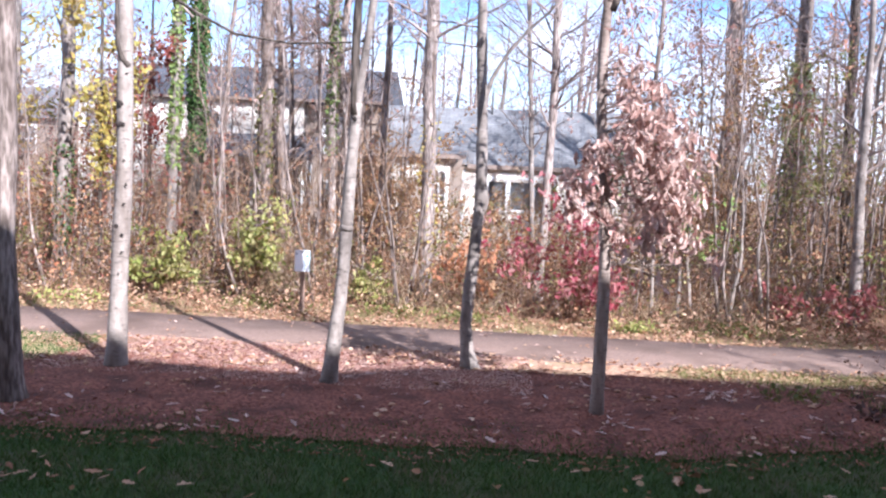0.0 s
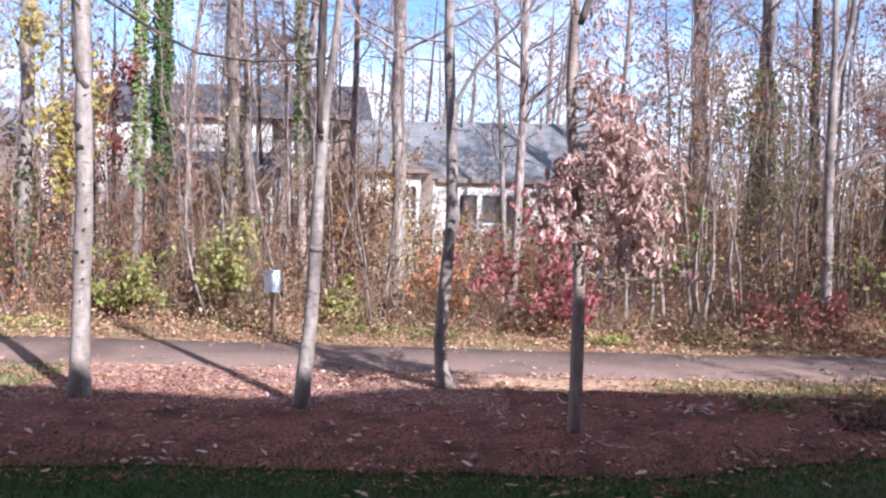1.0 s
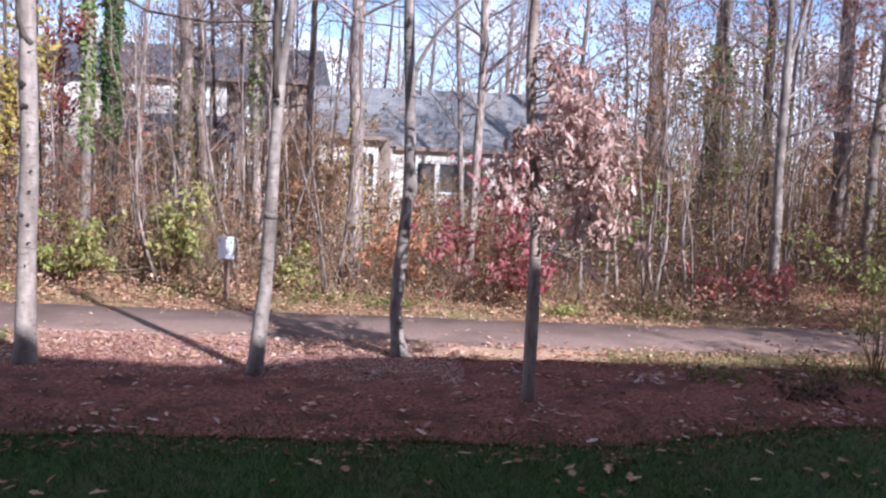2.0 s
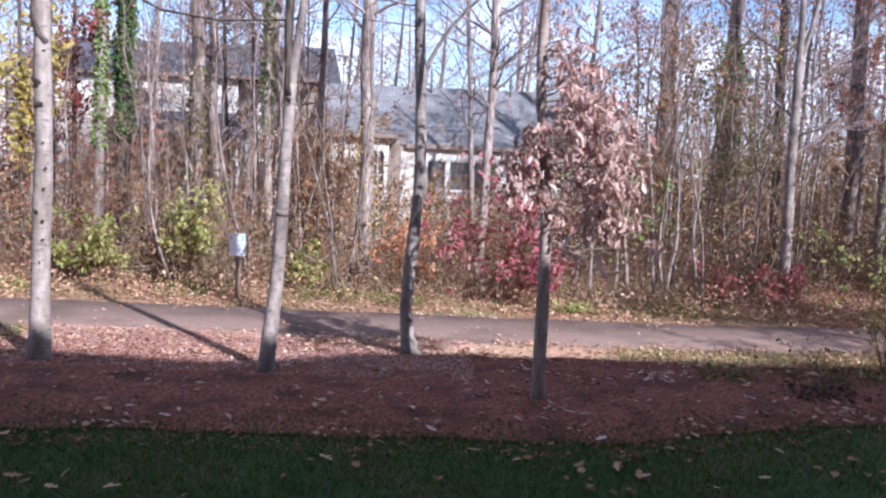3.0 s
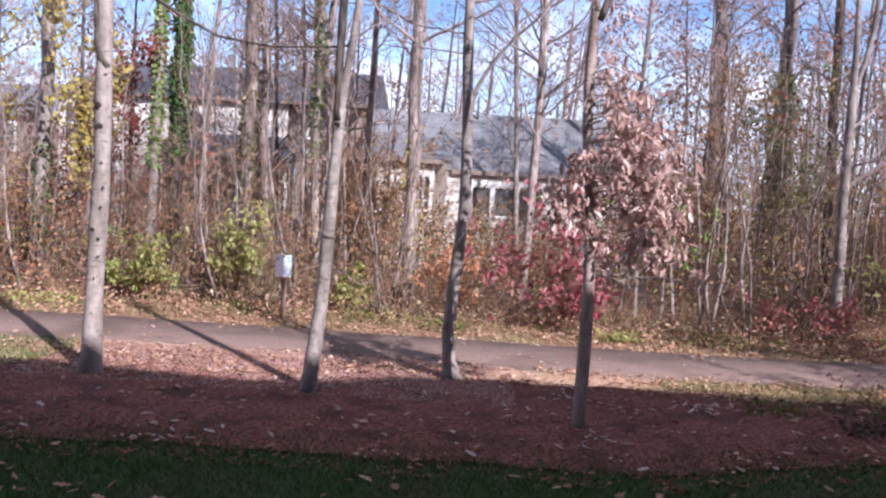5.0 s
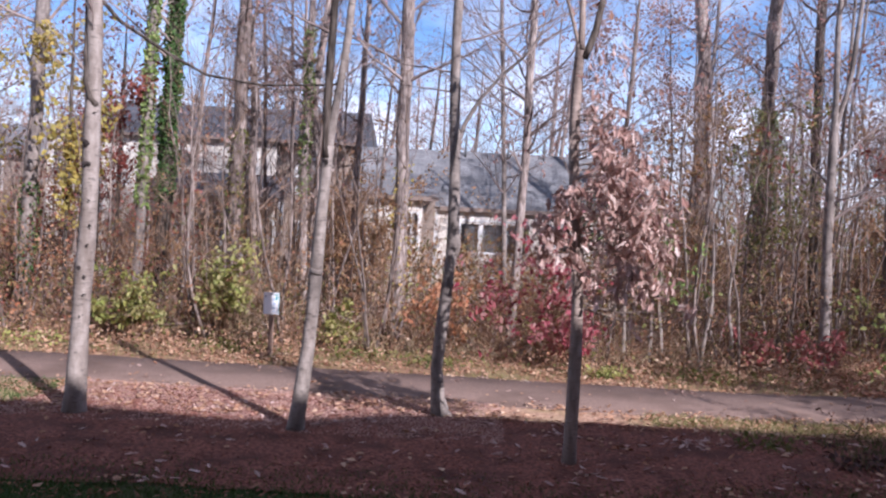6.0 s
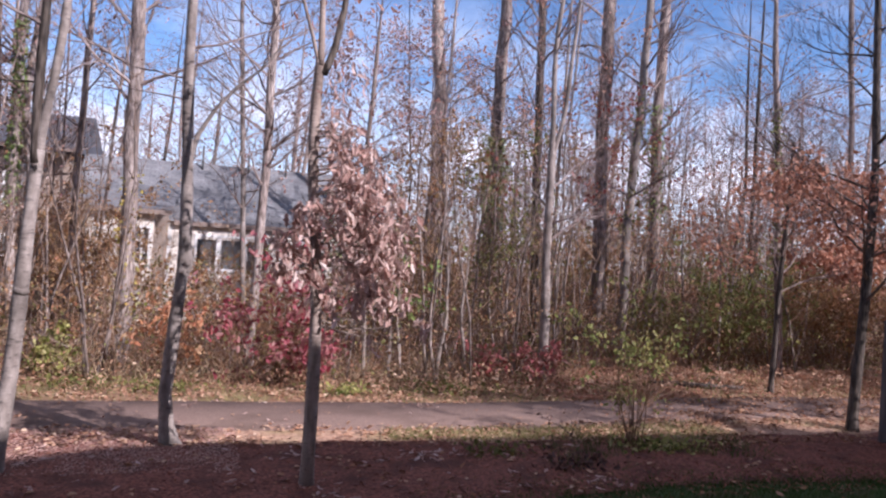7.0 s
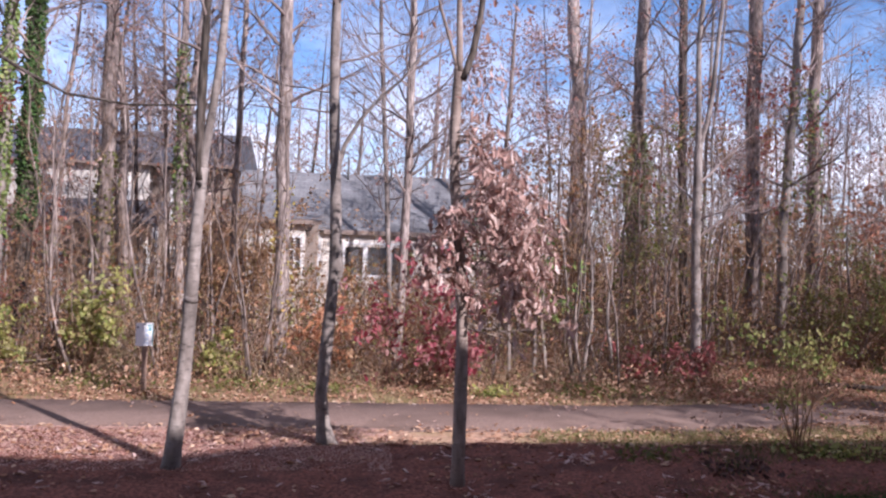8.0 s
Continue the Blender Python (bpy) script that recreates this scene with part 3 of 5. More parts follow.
# the homes behind the viewer, whose shade lies over the lawn
def home_row():
    """A long block whose roofline steps up along a slope."""
    s = Shape()
    line = [(-40, 0.0), (40, 0.0), (40, 12.6), (26.0, 12.2), (21.5, 11.9), (17.8, 11.72), (13.0, 11.58), (10.6, 11.3), (9.2, 10.84), (7.8, 10.62), (4.9, 10.95), (-40, 11.2)]
    n = len(line)
    s.v = [(x, -1.22, z) for x, z in line] + [(x, -12.0, z) for x, z in line]
    s.f = [tuple(range(n)), tuple(reversed(range(n, 2 * n)))] + [((i + 1) % n, i, n + i, n + (i + 1) % n) for i in range(n)]
    return tagged(part("wall_south", s, BRICK_PLAIN), "plain brick wall of the homes behind the lawn", "building", kind="structure")


home_row()


# ---- houses ----
def clapboards(shape, x0, x1, y, z0, z1, holes, pitch=0.16):
    """Lapped boards facing -y, cut out round the holes (xa, xb, za, zb)."""
    z = z0
    while z < z1 - 0.01:
        top = min(z + pitch, z1)
        cuts = sorted((xa, xb) for xa, xb, za, zb in holes if za < 0.5 * (z + top) < zb)
        x = x0
        for xa, xb in cuts + [(x1, x1)]:
            if xa > x + 0.01:
                k = len(shape.v)
                shape.v += [(x, y - 0.03, z), (xa, y - 0.03, z), (xa, y + 0.12, z), (x, y + 0.12, z),
                            (x, y - 0.006, top), (xa, y - 0.006, top), (xa, y + 0.12, top), (x, y + 0.12, top)]
                shape.f += [tuple(k + i for i in q) for q in ((3, 2, 1, 0), (4, 5, 6, 7), (0, 1, 5, 4), (1, 2, 6, 5), (2, 3, 7, 6), (3, 0, 4, 7))]
            x = max(x, xb)
        z = top


def window(house, x0, x1, y, z0, z1, mullions=1, bars=1):
    """A window in a wall that faces -y, with its frame, bars and pane."""
    fr = Shape()
    t = 0.09
    fr.box(x0 - t, x0, y - 0.06, y + 0.1, z0 - t, z1 + t)
    fr.box(x1, x1 + t, y - 0.06, y + 0.1, z0 - t, z1 + t)
    fr.box(x0, x1, y - 0.06, y + 0.1, z1, z1 + t)
    fr.box(x0, x1, y - 0.09, y + 0.1, z0 - t, z0)
    for k in range(1, mullions + 1):
        x = x0 + (x1 - x0) * k / (mullions + 1)
        fr.box(x - 0.035, x + 0.035, y - 0.03, y + 0.06, z0, z1)
    for k in range(1, bars + 1):
        z = z0 + (z1 - z0) * k / (bars + 1)
        fr.box(x0, x1, y - 0.02, y + 0.05, z - 0.025, z + 0.025)
    w = part("window", fr, TRIM, house, "white framed window")
    g = Shape()
    g.box(x0, x1, y + 0.062, y + 0.07, z0, z1)
    part("pane", g, GLASS, w)


def tent(house, base, ridge, z_eave, z_ridge, material, label=""):
    """A roof over base (x0, x1, y0, y1) with its ridge along x from ridge[0] to ridge[1] at y = ridge[2]."""
    x0, x1, y0, y1 = base
    s = Shape()
    s.v = [(x0, y0, z_eave), (x1, y0, z_eave), (x1, y1, z_eave), (x0, y1, z_eave), (ridge[0], ridge[2], z_ridge), (ridge[1], ridge[2], z_ridge)]
    s.f = [(0, 1, 5, 4), (2, 3, 4, 5), (1, 2, 5), (3, 0, 4), (3, 2, 1, 0)]
    return part("roof", s, material, house, label)


def low_house():
    h = thing("house", (0, 31, 0), "single-storey house with cream siding and a grey shingle roof", "house")
    wins = [(-0.45, 0.24, 1.95, 3.12), (0.42, 1.2, 1.95, 3.12), (1.38, 2.1, 1.95, 3.12), (3.3, 4.2, 1.75, 3.1)]
    s = Shape()
    clapboards(s, -1.5, 6.5, 0.0, 0.0, 3.6, wins)
    s.box(6.38, 6.5, 0.13, 6.0, 0.0, 3.6)
    s.box(-4.6, 6.5, 5.9, 6.0, 0.0, 3.6)
    part("wall", s, SIDING, h, "cream lapped siding boards", kind="stuff")
    for x0, x1, z0, z1 in wins:
        window(h, x0, x1, 0.0, z0, z1, 0, 0)
    bay = Shape()
    bay_wins = [(-2.5, -2.06, 2.0, 3.3)]
    clapboards(bay, -4.6, -1.9, -1.5, 0.0, 3.9, bay_wins)
    bay.box(-4.6, -4.48, -1.37, 5.9, 0.0, 3.9)
    part("bay_wall", bay, SIDING, h, "cream lapped siding boards", kind="stuff")
    side = Shape()
    side.v = [(-1.9, -1.5, 0.0), (-1.5, -0.032, 0.0), (-1.62, -0.032, 0.0), (-2.02, -1.37, 0.0), (-1.9, -1.5, 3.9), (-1.5, -0.032, 3.9), (-1.62, -0.032, 3.9), (-2.02, -1.37, 3.9)]
    side.f = [(3, 2, 1, 0), (4, 5, 6, 7), (0, 1, 5, 4), (1, 2, 6, 5), (2, 3, 7, 6), (3, 0, 4, 7)]
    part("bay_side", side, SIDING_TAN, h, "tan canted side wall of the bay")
    window(h, -2.5, -2.06, -1.5, 2.0, 3.3, 1, 2)
    tent(h, (-4.9, 6.9, -0.14, 6.14), (-4.9, 6.9, 3.0), 3.64, 6.12, ROOF_GREY, "grey shingle roof")
    br = Shape()
    br.v = [(-4.9, -1.75, 3.92), (-1.3, -1.75, 3.92), (-1.3, 0.6, 4.5), (-4.9, 0.6, 4.5), (-4.9, -1.75, 3.98), (-1.3, -1.75, 3.98), (-1.3, 0.6, 4.56), (-4.9, 0.6, 4.56)]
    br.f = [(3, 2, 1, 0), (4, 5, 6, 7), (0, 1, 5, 4), (1, 2, 6, 5), (2, 3, 7, 6), (3, 0, 4, 7)]
    part("bay_roof", br, ROOF_GREY, h)
    f = Shape()
    f.box(-1.29, 6.9, -0.22, -0.143, 3.5, 3.67)
    part("fascia", f, GUTTER, h, "taupe gutter board")
    f = Shape()
    f.box(-1.29, 6.9, -0.13, -0.035, 3.56, 3.6)
    part("soffit", f, FASCIA, h, "dark soffit")
    f = Shape()
    f.box(-4.9, -1.3, -1.83, -1.753, 3.8, 3.95)
    part("fascia", f, GUTTER, h, "taupe gutter board")
    for x, z0, z1 in ((-0.46, 6.0, 6.84), (1.35, 5.9, 6.6), (2.86, 5.9, 6.65)):
        p = Shape()
        p.tube([(x, 2.7, z0 - 0.3), (x, 2.7, z1)], [0.045, 0.045], 10)
        part("vent_pipe", p, METAL, h, "dark metal vent pipe", smooth=True)
    f = Shape()
    f.box(-1.5, -1.38, -0.045, -0.031, 0.0, 3.45)
    part("corner_board", f, TRIM, h)


def tall_house():
    h = thing("house", (-12, 33, 0), "two-storey house with cream siding and a slate-grey hipped roof", "house")
    wins = []
    for x in (-5.9, -0.9, 1.9):
        wins += [(x, x + 0.9, 4.0, 5.5)]
    for x in (-5.4, -2.2, 0.4, 2.6):
        wins += [(x, x + 1.0, 1.1, 2.7)]
    s = Shape()
    clapboards(s, -6.2, 3.6, 0.0, 0.0, 6.09, wins)
    s.box(-6.2, -6.08, 0.13, 8.0, 0.0, 6.0)
    s.box(-6.2, 6.6, 7.9, 8.0, 0.0, 6.0)
    part("wall", s, SIDING, h, "cream lapped siding boards", kind="stuff")
    for x0, x1, z0, z1 in wins:
        window(h, x0, x1, 0.0, z0, z1, 0, 1)
    s = Shape()
    wing = [(4.4, 5.3, 4.0, 5.4), (4.4, 5.3, 1.2, 2.7)]
    clapboards(s, 3.6, 6.6, 0.6, 0.0, 6.0, wing)
    s.box(6.48, 6.6, 0.73, 7.9, 0.0, 6.0)
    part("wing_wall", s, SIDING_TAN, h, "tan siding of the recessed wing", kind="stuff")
    for x0, x1, z0, z1 in wing:
        window(h, x0, x1, 0.6, z0, z1, 0, 1)
    tent(h, (-6.4, 7.0, -0.25, 8.3), (-5.2, 7.0, 4.0), 6.1, 7.95, ROOF_DARK, "slate-grey hipped roof")
    f = Shape()
    f.box(-6.4, 7.0, -0.33, -0.253, 6.02, 6.13)
    part("fascia", f, GUTTER, h, "taupe gutter board")
    f = Shape()
    f.v = [(-1.2, -2.2, 3.62), (4.6, -2.2, 3.62), (4.6, -0.04, 4.5), (-1.2, -0.04, 4.5), (-1.2, -2.2, 3.74), (4.6, -2.2, 3.74), (4.6, -0.04, 4.62), (-1.2, -0.04, 4.62)]
    f.f = [(3, 2, 1, 0), (4, 5, 6, 7), (0, 1, 5, 4), (1, 2, 6, 5), (2, 3, 7, 6), (3, 0, 4, 7)]
    part("porch_roof", f, ROOF_DARK, h, "slate-grey porch roof")
    for x in (-1.0, 0.9, 2.7, 4.4):
        f = Shape()
        f.box(x - 0.08, x + 0.08, -2.1, -1.94, 0.0, 3.62)
        part("porch_post", f, TRIM, h)


def far_house():
    h = thing("house", (-27, 41, 0), "distant house with cream siding and a grey roof", "house")
    s = Shape()
    wins = [(-2.5, -1.5, 3.6, 5.0), (1.0, 2.0, 3.6, 5.0)]
    clapboards(s, -4.5, 4.5, 0.0, 0.0, 5.4, wins)
    s.box(-4.5, -4.38, 0.13, 7.0, 0.0, 5.4)
    s.box(4.38, 4.5, 0.13, 7.0, 0.0, 5.4)
    s.box(-4.38, 4.38, 6.88, 7.0, 0.0, 5.4)
    part("wall", s, SIDING_TAN, h, "tan lapped siding boards", kind="stuff")
    for x0, x1, z0, z1 in wins:
        window(h, x0, x1, 0.0, z0, z1, 0, 1)
    tent(h, (-4.9, 4.9, -0.4, 7.4), (-3.5, 4.9, 3.5), 5.42, 7.4, ROOF_GREY)


low_house()
tall_house()
far_house()


# ---- the sign and the fence ----
def path_sign():
    s = thing("path_sign", (-4.12, 16.4, 0), "small white notice sign on a brown wooden post", "sign")
    p = Shape()
    p.box(-0.045, 0.045, -0.045, 0.045, -0.1, 1.3)
    part("post", p, POST_WOOD, s)
    p = Shape()
    p.box(-0.165, 0.165, -0.066, -0.05, 0.9, 1.36)
    plate = part("plate", p, SIGN_WHITE, s)
    p = Shape()
    p.box(0.152, 0.164, -0.07, -0.067, 0.91, 1.35)
    part("edge_stripe", p, SIGN_TEAL, plate, "teal edge stripe")
    for x0, x1, z0, z1, m in ((-0.14, -0.115, 1.25, 1.3, SIGN_DARK), (-0.03, 0.03, 1.315, 1.335, SIGN_DARK), (0.06, 0.13, 1.29, 1.32, SIGN_TEAL), (0.085, 0.13, 1.2, 1.27, SIGN_TEAL),
                              (0.02, 0.075, 1.18, 1.24, SIGN_BLUE), (0.02, 0.09, 1.09, 1.15, SIGN_BLUE), (0.02, 0.08, 1.01, 1.06, SIGN_BLUE), (0.02, 0.085, 0.94, 0.98, SIGN_BLUE)):
        p = Shape()
        p.box(x0, x1, -0.07, -0.067, z0, z1)
        part("print_bar", p, m, plate)


def patio_fence():
    f = thing("fence", (12.2, 0, 0), "weathered grey wooden privacy fence with an open slatted top", "fence")
    y_end, y_start = 11.8, 1.9
    k = 0
    while y_end - 2.1 * k > y_start:
        y = y_end - 2.1 * k
        p = Shape()
        p.box(-0.06, 0.06, y - 0.06, y + 0.06, -0.1, 2.22)
        p.box(-0.075, 0.075, y - 0.075, y + 0.075, 2.22, 2.27)
        part("post", p, FENCE_WOOD, f)
        k += 1
    for z0, z1, name in ((2.12, 2.2, "top_rail"), (1.12, 1.21, "middle_rail"), (0.12, 0.21, "bottom_rail")):
        p = Shape()
        p.box(-0.03, 0.03, y_start, y_end - 0.061, z0, z1)
        part(name, p, FENCE_WOOD, f)
    board, slat = Shape(), Shape()
    board.box(-0.052, -0.032, -0.071, 0.071, 0.05, 1.24)
    high = Shape()
    high.box(-0.05, -0.031, -0.0725, 0.0725, 1.8, 2.16)
    slat.box(-0.012, 0.012, -0.022, 0.022, 1.09, 2.12)
    panel = Shape()
    panel.box(-0.03, -0.013, -0.069, 0.069, 1.215, 1.7)
    bm, sm, hm, pm = mesh("board", board.v, board.f, FENCE_WOOD), mesh("slat", slat.v, slat.f, FENCE_WOOD), mesh("top_board", high.v, high.f, FENCE_WOOD), mesh("panel_board", panel.v, panel.f, FENCE_WOOD)
    y = y_end - 0.14
    while y > y_start + 0.08:
        for name, me in (("board", bm), ("slat", sm), ("top_board", hm), ("panel_board", pm)):
            if name == "panel_board" and (y_end - y) % 2.1 < 0.28:
                continue
            b = new(name, me)
            b.parent, b.location = f, (0, y, 0)
        y -= 0.146


path_sign()
patio_fence()

# ---- trees of the mulch bed ----
forest_tree("tall brown-barked tree standing in the mulch bed", (-5.96, 9.07), 0.15, 0.11, [(0, 0), (-0.05, 2.3), (-0.05, 5.15)], BARK_BROWN, 11, 13, 6.5, 6)
PALE = forest_tree("pale smooth-barked tree with a dark scar at the mulch edge", (-5.58, 11.0), 0.138, 0.102, [(0, 0), (0.06, 1.13), (0.08, 2.1), (0.13, 4.0), (0.16, 4.8), (0.11, 5.6)], BARK_PALE, 12, 14, 6.3, 7,
            side_limbs=[(0.12, 4.35, -0.35, -0.2, 1.0, 1.6, 0.035)])
RINGED = forest_tree("slim grey tree with a ringed trunk that forks in two", (-2.3, 10.78), 0.108, 0.076, [(0, 0), (0.06, 0.77), (0.11, 1.25), (0.18, 2.2), (0.23, 3.4), (0.26, 3.95)], BARK_GREY, 13, limbs=0,
            # dark bark on the left stem paints in the shade it stands in
            forks=[([(0.25, 3.8), (0.21, 4.5), (0.26, 5.67)], 0.064, 0.056, BARK_DARK), ([(0.26, 3.8), (0.33, 4.43), (0.42, 5.06), (0.48, 5.68)], 0.058, 0.054)], limb_length=1.6)
CROOKED = forest_tree("slender crooked tree with a kinked trunk and one rising limb", (-0.33, 12.09), 0.1, 0.075,
            [(0.05, 0), (-0.09, 0.35), (-0.13, 0.65), (-0.11, 0.95), (-0.03, 1.86), (0.02, 2.35), (0.06, 2.62), (0.04, 3.25), (0.01, 3.76), (-0.04, 4.69), (-0.06, 5.95)], BARK_GREY, 14, 10, 6.6, 6, 1.8, flare=1.0,
            side_limbs=[(-0.07, 5.75, 1.0, 0.0, 0.5, 2.0, 0.02), (-0.05, 5.3, -1.0, 0.1, 0.3, 1.3, 0.018), (-0.05, 5.0, -1.0, 0.0, 0.15, 1.2, 0.016)])


def mark(tree, x, y, z, w, h, material, name="scar", label="dark bark scar"):
    """A low oval boss on a trunk."""
    s, rows, sides = Shape(), 4, 14
    turn = 7.3 * z + 3.1 * x
    for i in range(rows + 1):
        a = 0.5 * math.pi * i / rows
        for k in range(sides):
            b = 2 * math.pi * k / sides
            ragged = 1 + 0.3 * math.sin(2 * b + turn) + 0.22 * math.sin(3 * b + 2 * turn) + 0.16 * math.sin(5 * b - turn)
            s.v.append((x + ragged * w * math.cos(a) * math.cos(b), y - 0.35 * w * math.sin(a), z + ragged * h * math.cos(a) * math.sin(b)))
    for i in range(rows):
        for k in range(sides):
            p, q = i * sides + k, i * sides + (k + 1) % sides
            s.f.append((p, q, q + sides, p + sides))
    part(name, s, material, tree, label, smooth=True)


def ring(tree, x, z, r, material):
    """A raised ring round a trunk."""
    s = Shape()
    pts = [(x - 0.004, 0, z - 0.035), (x, 0, z - 0.012), (x, 0, z + 0.012), (x + 0.004, 0, z + 0.035)]
    s.tube(pts, [r * 0.93, r * 1.03, r * 1.03, r * 0.93], 14)
    part("ring", s, material, tree, "swollen bark ring", smooth=True)


for z, x, w, h in ((3.86, 0.09, 0.062, 0.06), (3.56, 0.115, 0.05, 0.05), (3.05, 0.17, 0.02, 0.012), (2.42, 0.17, 0.03, 0.012), (1.72, 0.15, 0.026, 0.014), (4.28, 0.2, 0.03, 0.012), (3.4, 0.04, 0.02, 0.012), (2.1, 0.07, 0.024, 0.026), (1.97, 0.15, 0.02, 0.022), (2.7, 0.2, 0.018, 0.026), (1.4, 0.1, 0.016, 0.016)):
    mark(PALE, x, -0.112, z, w, h, SCAR)
crook = Shape()
crook.tube([(0.2, -0.06, 4.38), (0.13, -0.1, 4.5), (0.06, -0.1, 4.7), (0.03, -0.06, 5.1), (0.0, 0.0, 5.7), (-0.08, 0.05, 6.6)], [0.05, 0.045, 0.04, 0.036, 0.032, 0.02], 9)
part("limb", crook, BARK_DARK, PALE, "dark crooked limb", smooth=True)
ring(PALE, 0.13, 4.22, 0.112, BARK_PALE)
ring(RINGED, 0.18, 2.23, 0.09, BARK_GREY)
mark(RINGED, 0.25, -0.068, 3.75, 0.035, 0.045, SCAR)
mark(CROOKED, 0.06, -0.075, 2.5, 0.04, 0.06, SCAR)
burl = Shape()
burl.tube([(0.025, 0, 2.42), (0.05, 0, 2.56), (0.06, 0, 2.68), (0.052, 0, 2.8), (0.05, 0, 2.95)], [0.07, 0.104, 0.115, 0.1, 0.07], 14)
part("burl", burl, BARK_GREY, CROOKED, "swollen burl at the kink", smooth=True)


def rising_limb(tree):
    """The limb that arcs up and away from the crooked trunk, with its twigs."""
    line = [(0.02, 3.95), (0.05, 4.25), (0.13, 4.53), (0.34, 4.91), (0.65, 5.29), (0.95, 5.55), (1.2, 5.9), (1.35, 6.4)]
    s, t, rng = Shape(), Shape(), np.random.default_rng(15)
    pts = [Vector((x, 0.03 * math.sin(4 * x), z)) for x, z in line]
    s.tube(pts, [0.05, 0.042, 0.035, 0.029, 0.023, 0.018, 0.012, 0.006], 8)
    limb = part("limb", s, BARK_GREY, tree, smooth=True)
    for p in pts[3:]:
        for _ in range(2):
            grow(rng, t, p, (rng.normal(0.3, 0.5), rng.normal(0, 0.7), 0.8), 0.9, 0.011, 2, [], 0.04, 4)
    part("twig_spray", t, TWIG, limb, kind="stuff")


rising_limb(CROOKED)


def hanging_limb():
    """The long bare limb that droops from the pale tree."""
    limb = thing("fallen_limb", (-5.5, 11.0, 0), "long thin dark bare limb drooping between two trees", "branch")
    s = Shape()
    line = [(0.0, 6.0), (0.38, 5.6), (1.1, 5.17), (1.65, 4.9), (2.45, 4.79), (3.35, 4.83), (3.6, 4.86)]
    s.tube([(x, 0.02 * math.sin(5 * x), z) for x, z in line], [0.03, 0.026, 0.022, 0.019, 0.015, 0.011, 0.009], 6)
    part("limb", s, BARK_DARK, limb, smooth=True)
    rng, t = np.random.default_rng(5), Shape()
    for x, z in line[2:]:
        grow(rng, t, (x, 0, z), (0.8, rng.normal(), rng.normal(0, 0.5)), 0.7, 0.007, 1, [], 0.0, 3)
    part("twig_spray", t, TWIG_DARK, limb, kind="stuff")


hanging_limb()


def oak_sapling():
    """The young oak that keeps its dry leaves."""
    rng = np.random.default_rng(21)
    tree = thing("oak_tree", (1.40, 10.0, 0), "young oak holding dry pinkish tan leaves in the mulch bed", "tree")
    bends = [(0, -0.05), (-0.02, 1.2), (-0.02, 2.15), (-0.06, 2.9), (-0.18, 3.9), (-0.2, 4.6), (-0.16, 5.3)]
    pts, rads = trunk_line(rng, bends, 0.088, 0.062, 5.32, 0.35)
    s = Shape()
    s.tube(pts, rads, 12)
    part("trunk", s, BARK_OAK, tree, smooth=True)
    for stem, r, wood in (([(-0.16, 5.25), (-0.22, 5.5), (-0.36, 5.8), (-0.44, 6.1)], 0.024, BARK_OAK), ([(-0.16, 5.25), (-0.16, 5.7), (-0.18, 6.1)], 0.042, BARK_OAK), ([(-0.16, 5.15), (-0.04, 5.34), (0.05, 5.52), (0.07, 5.8), (0.11, 6.1)], 0.046, BARK_DARK)):
        fp, fr = trunk_line(rng, stem, r, r * 0.85, 8.5, 0.0)
        f = Shape()
        f.tube(fp, fr, 8)
        part("stem", f, wood, tree, smooth=True)
    spots = []

    def edge(z):
        """How far the crown reaches to its sunny side at the height z."""
        return float(np.interp(z, (1.85, 2.1, 2.5, 3.1, 3.6, 4.1, 4.8), (1.3, 1.36, 1.15, 1.12, 1.0, 0.72, 0.3)))

    for k in range(40):
        z = 2.0 + 2.6 * (k + 0.5) / 40
        shy = k % 4 == 0 and 2.5 < z < 3.5
        a = rng.uniform(2.4, 4.7) if shy else max(-1.5, min(1.4, rng.normal(-0.1, 0.85)))
        d = Vector((math.cos(a), math.sin(a), rng.uniform(0.0, 0.55) if z > 2.3 else rng.uniform(-0.3, 0.1)))
        own, twigs = [], Shape()
        grow(rng, twigs, Vector((along(bends, z), 0, z)), d, 0.55 if shy else 0.82 * edge(z), 0.014, 2, own, -0.04, 4, 1.0)
        part("branch", twigs, BARK_OAK, tree)
        spots += own
    twigs = Shape()
    grow(rng, twigs, (-0.02, 0, 1.97), (1.0, -0.1, 0.12), 0.5, 0.012, 0, [], 0.0)
    part("branch", twigs, BARK_PALE, tree, "short bare pale twig")
    spots = [p for p in spots if 1.9 < p.z < 4.75 and p.x < edge(p.z) and (p.x > 0.02 or (2.6 < p.z < 3.55 and p.x > -0.62))]
    spots = [p for p in spots if not (p.z < 2.45 and 0.1 < p.x < 0.75 and rng.uniform() < 0.75)]
    spots = [p for p in spots if 3.45 < p.z < 4.0 or math.hypot(p.x - along(bends, p.z), p.y) > 0.38 or rng.uniform() < 0.2]
    spots += [Vector((rng.normal(0.05, 0.1), rng.uniform(-0.25, -0.08), rng.uniform(2.2, 2.75))) for _ in range(16)]
    spots += [Vector((rng.normal(-0.08, 0.2), rng.uniform(-0.4, -0.1), rng.uniform(2.6, 3.4))) for _ in range(26)]
    spots = [p for p in spots if p.z > 2.2 or p.x < 0.55 or (p.z > 2.05 and p.x > 0.85)]
    spots = [p for p in spots if p.z < 3.65 or rng.uniform() < 0.6 - 0.45 * (p.z - 3.65)]
    count = 2100
    c = clumped(rng, spots, count, 3, 0.05)
